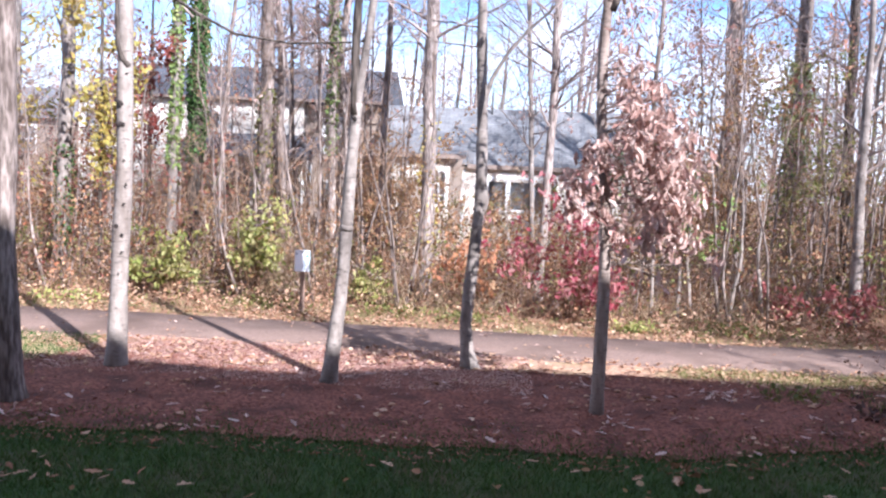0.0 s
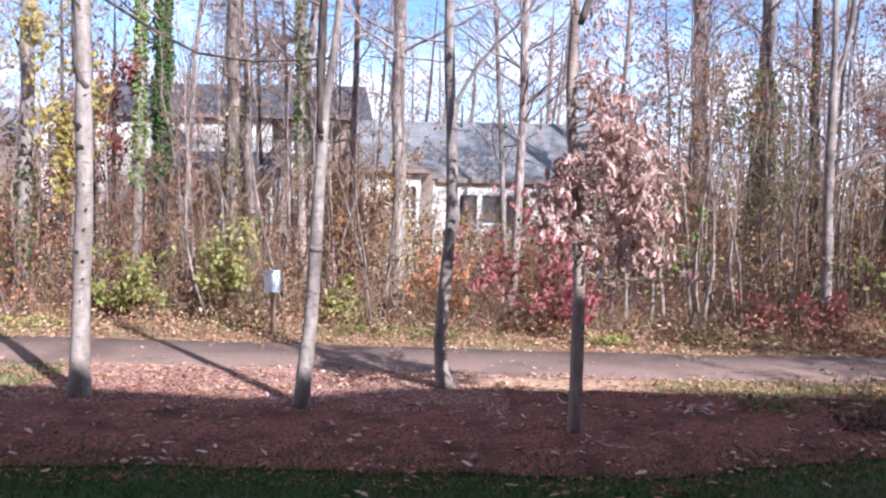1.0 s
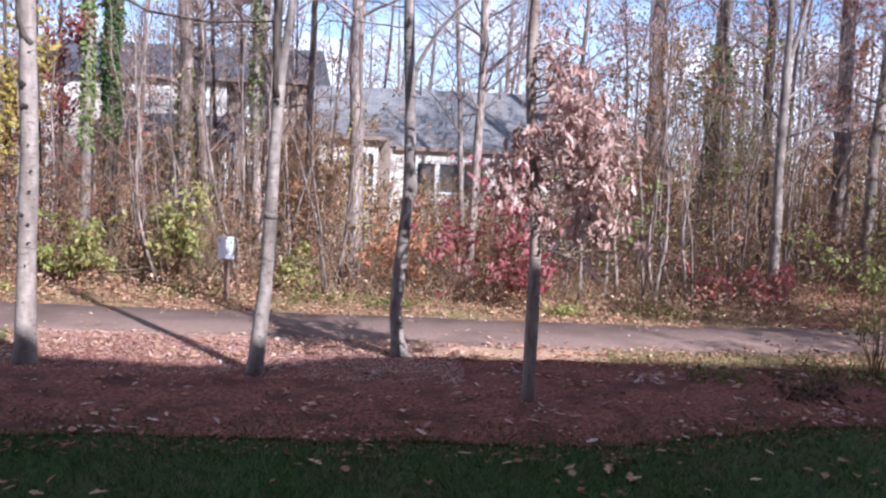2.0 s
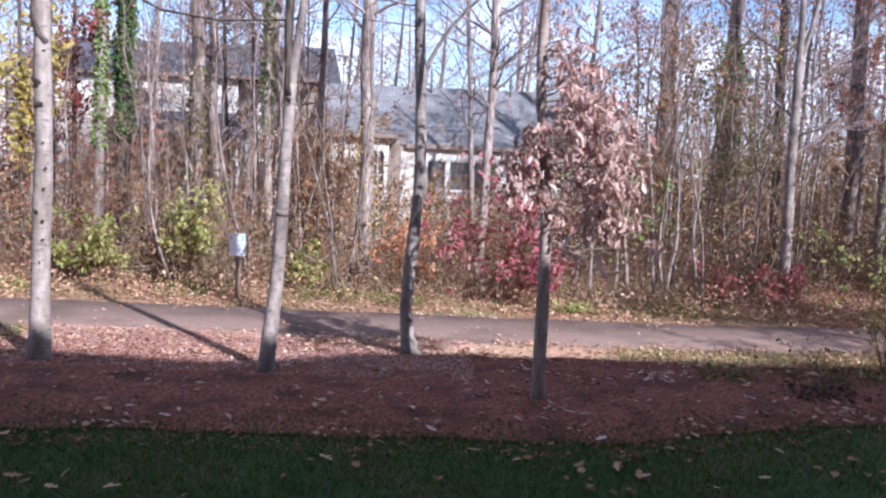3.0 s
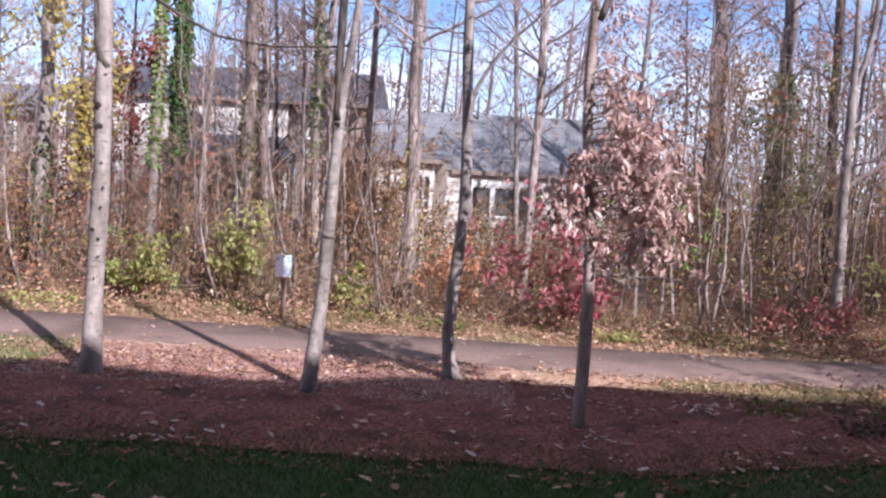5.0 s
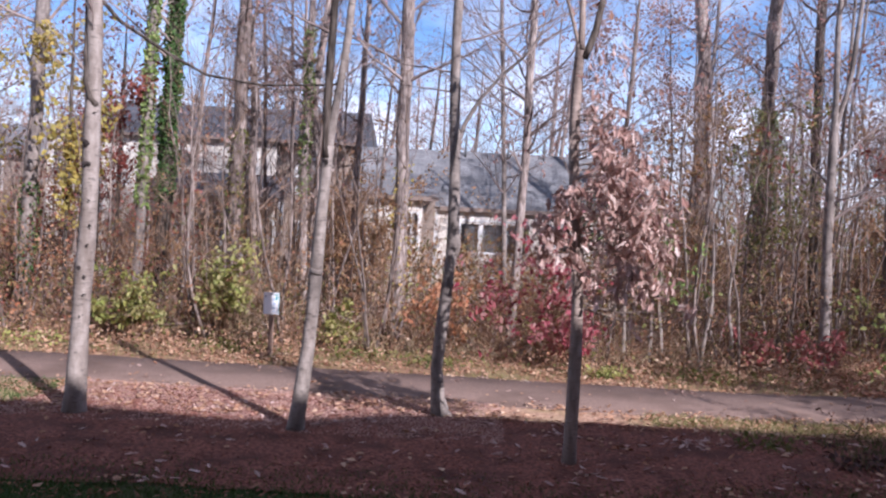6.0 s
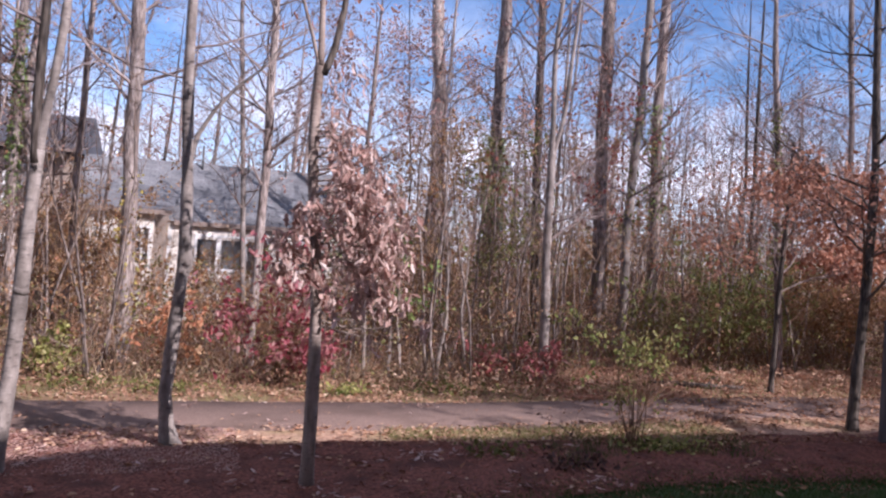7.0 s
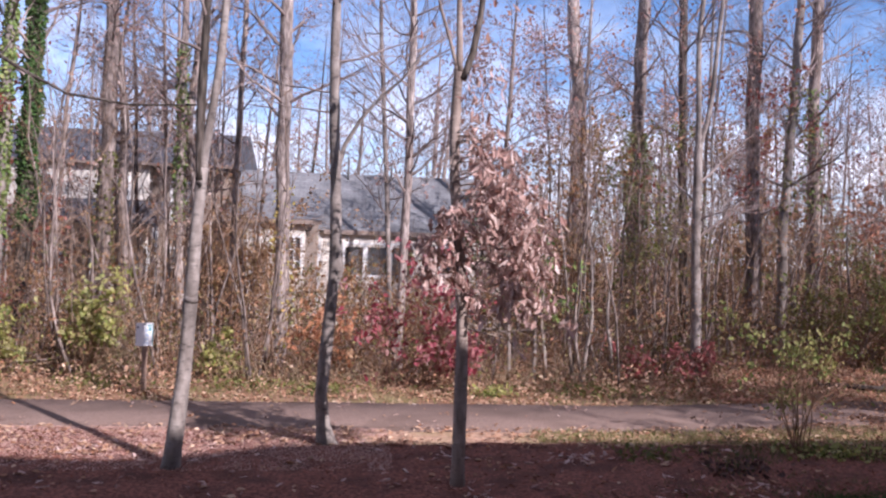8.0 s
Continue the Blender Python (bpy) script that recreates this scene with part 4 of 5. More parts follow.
    part("leaves", oak_leaf_shape(rng, c, rng.uniform(0.075, 0.165, count), 2.0), LEAF_OAK, tree, "dry curled oak leaves", kind="stuff")
    high = np.array([[-0.1 + abs(rng.normal(0.15, 0.3)), rng.normal(0, 0.2), rng.uniform(4.45, 5.35)] for _ in range(70)])
    part("upper_leaves", oak_leaf_shape(rng, high, rng.uniform(0.08, 0.16, 70), 1.8), LEAF_OAK, tree, kind="stuff")
    top = np.array([[rng.normal(0.1, 0.5), rng.normal(0, 0.5), rng.uniform(5.9, 7.2)] for _ in range(90)])
    part("top_leaves", oak_leaf_shape(rng, top, rng.uniform(0.08, 0.15, 90), 1.2), LEAF_COPPER, tree, kind="stuff")


oak_sapling()

# ---- the wood behind the path ----
W = "tall bare woodland tree "
TULIP = forest_tree("tall tan-barked tulip tree with yellow creeper leaves", (-1.91, 20.67), 0.18, 0.17, [(0, 0), (0.06, 2.2), (-0.02, 4.5), (-0.04, 8.0)], BARK_TAN, 31, 17, 6.4, 13, ivy=(0.3, 4.6, 190, 0.2), ivy_leaf=LEAF_YELLOW)
forest_tree(W + "with a thin brown trunk", (-3.43, 22.39), 0.1, 0.08, [(0, 0), (0.02, 2.1), (0.05, 4.5), (0.17, 8.4)], BARK_BROWN, 32, 14, 5.0, 9, 1.8)
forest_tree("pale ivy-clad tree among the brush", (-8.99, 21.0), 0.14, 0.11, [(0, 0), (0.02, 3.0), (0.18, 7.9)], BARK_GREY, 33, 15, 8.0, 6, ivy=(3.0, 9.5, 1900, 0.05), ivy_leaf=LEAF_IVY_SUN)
forest_tree("dark tree thickly wrapped in green ivy", (-8.84, 22.0), 0.19, 0.17, [(0, 0), (0.11, 3.0), (0.23, 8.1)], BARK_DARK, 34, 16, 7.0, 8, ivy=(3.2, 9.5, 3800, 0.13))
forest_tree(W + "with a thick brown trunk", (-7.09, 23.0), 0.21, 0.19, [(0, 0), (0.08, 4.4), (0.13, 8.4)], BARK_BROWN, 35, 17, 6.0, 5, ivy=(2.0, 5.5, 350, 0.2), ivy_leaf=LEAF_OLIVE)
forest_tree("slim tree with yellow-green climbing leaves", (-4.81, 23.0), 0.13, 0.11, [(0, 0), (-0.2, 3.7), (-0.18, 8.5)], BARK_TAN, 36, 15, 6.5, 8, ivy=(3.6, 8.5, 800, 0.06), ivy_leaf=LEAF_IVY_SUN)
forest_tree(W + "with a thin leaning grey trunk", (1.01, 22.0), 0.075, 0.06, [(0, 0), (-0.13, 3.0), (-0.32, 6.1), (-0.49, 8.4)], BARK_GREY, 37, 13, 3.9, 22, 2.1)
forest_tree(W + "with a bent grey-brown trunk", (1.11, 20.0), 0.115, 0.1, [(0, 0), (0.06, 2.5), (0.13, 4.5), (0.14, 7.9)], BARK_TAN, 38, 14, 4.6, 23, 2.4)
forest_tree(W + "with a grey forked limb beside the brush", (-11.5, 19.87), 0.18, 0.165, [(0, 0), (0.07, 1.9), (0.14, 4.6), (0.28, 7.8)], BARK_GREY, 39, 15, 6.0, 9, ivy=(0.5, 3.5, 350, 0.14))
forest_tree(W + "with a two-toned brown and grey trunk", (9.39, 32.5), 0.3, 0.27, [(0, 0), (-0.19, 4.1), (-0.38, 10.0), (-0.74, 13.5)], BARK_TAN, 40, 20, 8.0, 8, leaf=LEAF_COPPER, leaves=380, leaf_size=0.13)
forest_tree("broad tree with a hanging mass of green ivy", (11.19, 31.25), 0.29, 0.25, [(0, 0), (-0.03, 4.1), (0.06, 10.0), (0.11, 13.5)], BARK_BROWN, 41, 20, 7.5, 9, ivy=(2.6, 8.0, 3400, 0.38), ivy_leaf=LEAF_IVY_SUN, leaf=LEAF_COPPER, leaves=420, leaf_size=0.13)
forest_tree(W + "with a straight dark trunk", (10.31, 24.0), 0.15, 0.13, [(0, 0), (-0.14, 4.0), (-0.29, 8.5), (-0.36, 11.3)], BARK_DARK, 42, 17, 5.0, 10, leaf=LEAF_COPPER, leaves=420, leaf_size=0.12)
forest_tree("grey tree forking into two stems at the wood's edge", (8.35, 18.6), 0.125, 0.1, [(0, 0), (-0.08, 2.3), (-0.16, 4.8), (-0.14, 5.7)], BARK_GREY, 43, limbs=3, low=3.6,
            forks=[([(-0.14, 5.6), (-0.2, 7.9), (-0.16, 8.9), (-0.08, 9.6)], 0.075, 0.054), ([(-0.14, 5.6), (0.15, 6.7), (0.31, 8.5), (0.39, 9.4)], 0.06, 0.048)], limb_length=2.0, leaf=LEAF_MAROON, leaves=140, leaf_size=0.12, leaf_top=8.0)
forest_tree(W + "with a thick furrowed trunk", (12.6, 24.0), 0.23, 0.21, [(0, 0), (-0.14, 4.1), (-0.23, 8.8), (-0.25, 11.6)], BARK_BROWN, 44, 18, 4.5, 10, leaf=LEAF_MAROON, leaves=420, leaf_size=0.13, leaf_top=8.5)
forest_tree(W + "leaning over the brush", (12.92, 23.0), 0.16, 0.12, [(0, 0), (0.02, 4.1), (0.22, 7.7), (0.39, 11.4)], BARK_GREY, 45, 16, 5.0, 9, ivy=(4.0, 9.0, 260, 0.2), ivy_leaf=LEAF_OLIVE)
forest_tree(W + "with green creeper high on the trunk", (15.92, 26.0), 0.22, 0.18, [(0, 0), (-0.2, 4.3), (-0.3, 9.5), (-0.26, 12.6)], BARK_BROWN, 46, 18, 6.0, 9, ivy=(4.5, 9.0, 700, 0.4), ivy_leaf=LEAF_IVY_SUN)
forest_tree("small tree with a mossy green trunk", (16.6, 20.0), 0.11, 0.085, [(0, 0), (-0.28, 4.2), (-0.56, 7.5), (-0.76, 9.9)], BARK_BROWN, 47, 13, 3.5, 14, 2.6, ivy=(3.0, 8.0, 300, 0.15), ivy_leaf=LEAF_OLIVE)
forest_tree("dark-stemmed tree with copper leaves beside the fence", (12.5, 12.9), 0.11, 0.067, [(0, 0), (0.12, 2.0), (0.27, 3.9), (0.28, 5.1), (0.06, 8.6)], BARK_DARK, 48, 9.5, 2.9, 14, 2.2, leaf=LEAF_COPPER, leaf_top=5.4, leaves=1350, leaf_size=0.11, twig=TWIG_DARK)
forest_tree(W + "far along the path", (21.1, 22.0), 0.1, 0.09, [(0, 0), (-0.25, 4.4), (-0.59, 10.2), (-0.72, 12.1)], BARK_BROWN, 49, 15, 4.0, 12, 2.6)
forest_tree("spreading tree with copper leaves above the path", (13.9, 17.0), 0.07, 0.06, [(0, 0), (0.1, 2.5), (0.2, 4.0), (0.25, 5.4)], BARK_DARK, 50, 6.6, 2.6, 13, 2.4, leaf=LEAF_COPPER, leaf_top=5.6, leaves=1900, leaf_size=0.12)
forest_tree("broad tree full of copper leaves past the fence", (16.0, 10.5), 0.13, 0.1, [(0, 0), (0.1, 2.5), (0.1, 5.0), (0.2, 8.0)], BARK_DARK, 53, 7.6, 2.4, 22, 2.6, leaf=LEAF_COPPER, leaf_top=6.8, leaves=3000, leaf_size=0.13)
# never in view: added so that its crown shades the path and verge
forest_tree("unseen tree with bronze leaves added behind the fence for its shade", (14.8, 7.2), 0.12, 0.1, [(0, 0), (0.05, 3.0), (0.0, 6.0), (0.05, 7.5)], BARK_BROWN, 66, 9.2, 5.2, 14, 1.5, leaf=LEAF_BROWN, leaves=1700, leaf_size=0.15)
forest_tree("tall tree with copper leaves beyond the path", (18.6, 17.7), 0.13, 0.1, [(0, 0), (0.0, 4.0), (0.2, 9.0)], BARK_BROWN, 54, 12, 3.0, 14, 3.2, leaf=LEAF_COPPER, leaf_top=5.8, leaves=3200, leaf_size=0.15)
# stands out of view, added to keep sun off the brush past the fence
forest_tree("unseen tall tree with copper leaves added by the path's bend for its shade", (26.5, 13.5), 0.17, 0.14, [(0, 0), (0.0, 4.0), (-0.2, 9.0)], BARK_BROWN, 55, 12, 3.0, 14, 3.2, leaf=LEAF_COPPER, leaf_top=9.0, leaves=5000, leaf_size=0.15)
forest_tree("understorey tree holding bronze leaves behind the oak", (6.3, 23.4), 0.06, 0.05, [(0, 0), (0.1, 2.0), (0.0, 4.0), (0.1, 5.5)], BARK_BROWN, 56, 6.8, 1.6, 16, 1.8, leaf=LEAF_BROWN, leaves=2600, leaf_size=0.12)
forest_tree("understorey tree holding olive leaves among the trunks", (8.6, 22.0), 0.05, 0.04, [(0, 0), (-0.1, 2.0), (0.1, 4.0), (0.0, 5.0)], BARK_BROWN, 57, 6.0, 1.4, 14, 1.7, leaf=LEAF_OLIVE, leaves=1600, leaf_size=0.11)
forest_tree("understorey tree holding brown leaves deep in the wood", (13.8, 27.0), 0.06, 0.05, [(0, 0), (0.1, 2.0), (0.0, 4.0), (0.1, 5.5)], BARK_BROWN, 58, 7.5, 1.6, 16, 2.2, leaf=LEAF_BROWN, leaves=2400, leaf_size=0.13)
forest_tree("tall slim tree holding faded tan leaves near the cedar", (4.7, 25.4), 0.09, 0.07, [(0, 0), (0.1, 3.0), (0.0, 6.0), (0.15, 9.0)], BARK_BROWN, 59, 12, 5.2, 18, 2.1, leaf=LEAF_LAST, leaves=2600, leaf_size=0.11)
forest_tree("small tree with hanging yellow autumn leaves", (-10.1, 19.2), 0.05, 0.04, [(0, 0), (0.05, 3.0), (0.05, 6.5)], BARK_DARK, 51, 9, 3.4, 16, 0.9, leaf=LEAF_YELLOW, leaves=950, leaf_size=0.15, leaf_top=7.6, ivy=(2.4, 5.0, 620, 0.3), ivy_leaf=LEAF_YELLOW)
forest_tree("small tree with yellow leaves at the end of the brush", (-13.7, 20.5), 0.06, 0.05, [(0, 0), (0.05, 3.0), (0.0, 6.5)], BARK_BROWN, 60, 8, 2.2, 14, 1.2, leaf=LEAF_YELLOW, leaves=700, leaf_size=0.14, ivy=(2.4, 6.0, 300, 0.3), ivy_leaf=LEAF_OLIVE)
forest_tree("slender tree with dark red leaves behind the pale tree", (-10.3, 21.2), 0.05, 0.04, [(0, 0), (0.05, 3.0), (0.0, 6.5)], BARK_DARK, 67, 8, 3.6, 13, 1.0, leaf=LEAF_MAROON, leaves=900, leaf_size=0.14, leaf_top=6.6)
forest_tree("small tree with dark red autumn leaves", (-10.8, 23.5), 0.07, 0.055, [(0, 0), (0.05, 3.0), (0.1, 6.5)], BARK_DARK, 52, 9, 2.2, 17, 2.0, leaf=LEAF_MAROON, leaves=1500, leaf_size=0.13)

for k, (x, y, h) in enumerate(((16.5, 31.0, 10.5), (20.0, 33.5, 11.5), (22.5, 29.0, 10.5), (13.6, 35.0, 12.0), (26.0, 36.0, 12.0), (28.5, 32.5, 12.5), (25.2, 30.0, 11.5))):
    forest_tree("twiggy bare tree with a rounded crown deep in the wood", (x, y), 0.11, 0.07, [(0, 0), (0.1, 2.5), (0.0, 5.0), (0.1, 7.0)], BARK_BROWN, 61 + k, h, 3.6, 20, 2.6, twig=TWIG, leaves=1300, leaf=LEAF_LAST, far=True, group="woodland trees")

for x, z in ((0.09, 4.43), (0.1, 4.23), (0.11, 4.05)):
    mark(TULIP, x, -0.16, z, 0.05, 0.06, SCAR)

# more trunks fill the wood between the houses and the path
fill = np.random.default_rng(77)
for k in range(46):
    x = fill.uniform(-22, 30)
    y = fill.uniform(21.5, 29.5) if x < 7 else fill.uniform(21, 44)
    if -2.4 < x * 31 / y < 6.6 or -18.5 < x * 33 / y < -12.0 or (-8.5 < x * 31 / y < -2.0 and k % 2):
        y = fill.uniform(42, 48)
    r = fill.uniform(0.05, 0.15)
    if x > 7:
        r *= 0.6
    lean = fill.normal(0, 0.28)
    wood = (BARK_BROWN, BARK_GREY, BARK_TAN, BARK_DARK)[int(fill.integers(4))]
    name = {BARK_BROWN: "brown", BARK_GREY: "grey", BARK_TAN: "tan", BARK_DARK: "dark"}[wood]
    some = int(fill.integers(3)) == 0
    forest_tree(f"slim bare woodland tree with a {name} trunk", (x, y), r, r * 0.8, [(0, 0), (fill.normal(0, 0.12), 2.0), (lean * 0.4, 4.5), (lean * 0.5 + fill.normal(0, 0.2), 6.5), (lean, 9.0)], wood, 100 + k, fill.uniform(12, 17), 3.0, 15, 2.4,
                leaf=(LEAF_COPPER, LEAF_LAST, LEAF_OAK)[k % 3], leaves=700 if some else 320, group="woodland trees", far=y > 32)


for k in range(7):
    x, y = -9.6 + 6.6 * (k + fill.uniform(0.1, 0.9)) / 7, fill.uniform(22.5, 27.5)
    r, lean = fill.uniform(0.035, 0.08), fill.normal(0, 0.35)
    wood = (BARK_TAN, BARK_BROWN)[k % 2]
    forest_tree("slim bare woodland tree crowding before the tall house", (x, y), r, r * 0.8, [(0, 0), (fill.normal(0, 0.1), 2.0), (lean * 0.4, 4.5), (lean * 0.6, 7.0), (lean, 9.0)], wood, 160 + k, fill.uniform(10, 14), 4.0, 9, 1.7,
                twig=TWIG_BROWN, leaf=LEAF_LAST, leaves=220, group="woodland trees", far=True)


# ---- saplings ----
def sapling(seed, height, r, leaf, leaves, label, twigs=7):
    rng = np.random.default_rng(seed)
    t = thing("sapling", (0, -60, 0), label, "sapling", "saplings at the wood's edge")
    pts = bent(rng, (0, 0, -0.05), (rng.normal(0, 0.08), rng.normal(0, 0.08), 1), height, 8, 0.1, 0.1)
    rads = [r * (1 - 0.8 * i / 8) for i in range(9)]
    s = Shape()
    s.tube(pts, rads, 6)
    part("stem", s, BARK_PALE if seed == 210 else BARK_BROWN, t, smooth=True)
    b, tips = Shape(), []
    for k in range(twigs):
        i = int(rng.integers(2, 8))
        a = rng.uniform(0, 6.28)
        grow(rng, b, pts[i], (math.cos(a), math.sin(a), 0.9), height * rng.uniform(0.12, 0.25), rads[i] * 0.5, 1, tips, 0.08, 4)
    part("twig_spray", b, TWIG_BROWN, t, kind="stuff")
    if leaves:
        pick = rng.integers(0, len(tips), leaves)
        c = np.array([tips[i][:] for i in pick]) + rng.normal(0, 0.05, (leaves, 3))
        part("leaves", leaf_shape(rng, c, rng.uniform(0.05, 0.1, leaves), droop=0.8), leaf, t, kind="stuff")
    return t


KINDS = [sapling(201, 5.5, 0.028, None, 0, "thin bare brown-stemmed sapling"), sapling(202, 6.5, 0.034, None, 0, "thin bare sapling with many twigs", 9), sapling(203, 4.2, 0.02, LEAF_BROWN, 40, "thin sapling with a few brown leaves"),
         sapling(204, 7.5, 0.04, None, 0, "tall thin bare sapling", 10), sapling(205, 3.2, 0.016, LEAF_OLIVE, 40, "small sapling with olive leaves"), sapling(206, 6.0, 0.03, LEAF_BROWN, 50, "slim sapling with brown leaves", 9),
         sapling(207, 5.0, 0.022, LEAF_COPPER, 36, "slim sapling with copper leaves", 8), sapling(208, 8.5, 0.045, None, 0, "tall slim bare sapling", 10)]
spots = []
place_rng = np.random.default_rng(9)
while len(spots) < 250:
    x = place_rng.uniform(-17, 22)
    y = 17.6 + 11.5 * place_rng.uniform() ** 1.3
    if -1.9 < x * 31 / y < 4.5 and place_rng.uniform() < 0.88:
        continue
    if (x > 9 and y < 20.5) or (-18 < x * 33 / y < -13 and place_rng.uniform() < 0.4):
        continue
    spots.append((x, y))
for k, (x, y) in enumerate(spots):
    kind = KINDS[int(place_rng.integers(len(KINDS)))]
    m = pose(x, y, 0, place_rng.normal(0, 2.5), place_rng.normal(0, 3), place_rng.uniform(0, 360))
    if k >= len(KINDS) and y > 22 and -2.7 < x * 31 / y < -1.5:
        continue
    if k < len(KINDS):
        KINDS[k].matrix_basis = m
    else:
        copy_thing(kind, m)


pale = sapling(210, 3.4, 0.058, LEAF_OLIVE, 16, "slim pale sapling at the edge of the path's verge", 8)
pale.matrix_basis = pose(4.3, 18.6, 0, 0, 2, 0)
for x, y, tilt, turn in ((4.64, 18.8, 3, 70), (5.41, 18.35, 7, 260), (6.2, 18.4, -5, 20), (3.6, 18.2, -3, 140)):
    copy_thing(pale, pose(x, y, 0, 0, tilt, turn))


# ---- shrubs ----
def shrub(label, x, y, width, height, leaf, leaves, seed, stems=14, size=0.08, depth=2, name="shrub"):
    rng = np.random.default_rng(seed)
    t = thing(name, (x, y, 0), label, "shrub")
    b, tips = Shape(), []
    for k in range(stems):
        a = rng.uniform(0, 6.28)
        q = (rng.normal(0, width * 0.14), rng.normal(0, width * 0.1), -0.03)
        lean = rng.uniform(0.05, 0.6) * width / height
        grow(rng, b, q, (math.cos(a) * lean, math.sin(a) * lean, 1), height * rng.uniform(0.55, 1.0), 0.012, depth, tips, 0.0, 4, 0.9)
    part("cane_clump", b, CANE, t, kind="stuff")
    tips = [p for p in tips if p.z > 0.12]
    c = clumped(rng, tips, leaves, 12, 0.085)
    part("leaves", leaf_shape(rng, c, size * rng.uniform(0.6, 1.35, leaves), droop=0.7, width=0.25), leaf, t, kind="stuff")
    return t


shrub("yellow-green leafy shrub beside the path", -7.75, 18.0, 0.95, 1.2, LEAF_LIME, 900, 301, 16, 0.155)
shrub("tall yellow-green leafy shrub by the sign", -5.65, 18.0, 0.6, 1.9, LEAF_LIME, 900, 302, 16, 0.15)
shrub("low lime-green shrub behind the grey tree", -3.1, 18.2, 0.8, 0.8, LEAF_LIME, 360, 303, 8, 0.15)
shrub("crimson-leaved shrub at the wood's edge", 2.2, 16.9, 1.3, 1.15, LEAF_RED, 650, 304, 18, 0.13)
shrub("dusty red burning bush at the wood's edge", 1.8, 17.7, 1.4, 2.8, LEAF_RED, 700, 305, 18, 0.14)
shrub("sparse reddish shrub behind the crooked tree", 0.75, 17.4, 1.6, 1.6, LEAF_RED, 420, 306, 12, 0.135)
shrub("orange-leaved shrub beside the tulip tree", -0.68, 17.8, 0.6, 1.7, LEAF_ORANGE, 320, 307, 9, 0.14)
shrub("small scarlet shrub under the forked tree", 6.55, 17.9, 0.7, 0.95, LEAF_SCARLET, 170, 308, 7, 0.15)
shrub("small scarlet shrub beside the forked tree", 7.5, 18.1, 0.7, 1.0, LEAF_SCARLET, 150, 309, 7, 0.15)
shrub("small scarlet shrub past the forked tree", 8.35, 18.3, 0.5, 1.0, LEAF_SCARLET, 130, 310, 6, 0.15)
shrub("wispy yellow-green bush on the near verge", 6.95, 11.7, 0.5, 2.2, LEAF_WEED, 560, 311, 12, 0.08)
shrub("wide olive shrub beyond the path", 13.2, 21.0, 2.4, 2.4, LEAF_OLIVE, 1100, 312, 18, 0.1)
shrub("large yellow-green shrub beyond the path", 16.0, 21.4, 2.6, 2.6, LEAF_WEED, 1200, 313, 18, 0.11)
shrub("tall green leafy shrub among the pale saplings", 4.55, 18.2, 0.6, 3.1, LEAF_IVY_SUN, 260, 314, 6, 0.13)
shrub("dark green evergreen shrub at the wood's edge", -12.9, 18.8, 1.8, 1.9, LEAF_OLIVE, 900, 315)
shrub("dark olive shrub under the bare trees", 18.4, 23.2, 3.0, 3.2, LEAF_WEED, 2400, 316, 18, 0.11)
shrub("brown-leaved shrub under the bare trees", 20.4, 21.8, 2.6, 2.8, LEAF_BROWN, 2000, 317, 18, 0.1)
shrub("dense brown shrub behind the fence", 19.6, 13.4, 3.0, 3.4, LEAF_BROWN, 2600, 318, 20, 0.11)
shrub("dense olive shrub behind the fence", 22.4, 15.0, 3.4, 3.8, LEAF_OLIVE, 2600, 319, 20, 0.11)
shrub("dark brown shrub past the path's bend", 23.0, 19.5, 3.4, 3.6, LEAF_BROWN, 2600, 320, 20, 0.11)
shrub("tall brown shrub far past the fence", 21.3, 20.2, 3.6, 4.4, LEAF_BROWN, 3000, 321, 20, 0.12)
shrub("tall brown thicket shrub past the path's bend", 26.5, 19.0, 3.6, 6.4, LEAF_BROWN, 3600, 324, 22, 0.14)
shrub("tall russet thicket shrub past the path's bend", 28.6, 22.0, 4.2, 6.8, LEAF_COPPER, 3600, 325, 22, 0.15)
shrub("tall russet shrub far past the fence", 24.6, 24.0, 4.5, 5.4, LEAF_COPPER, 3000, 323, 20, 0.13)


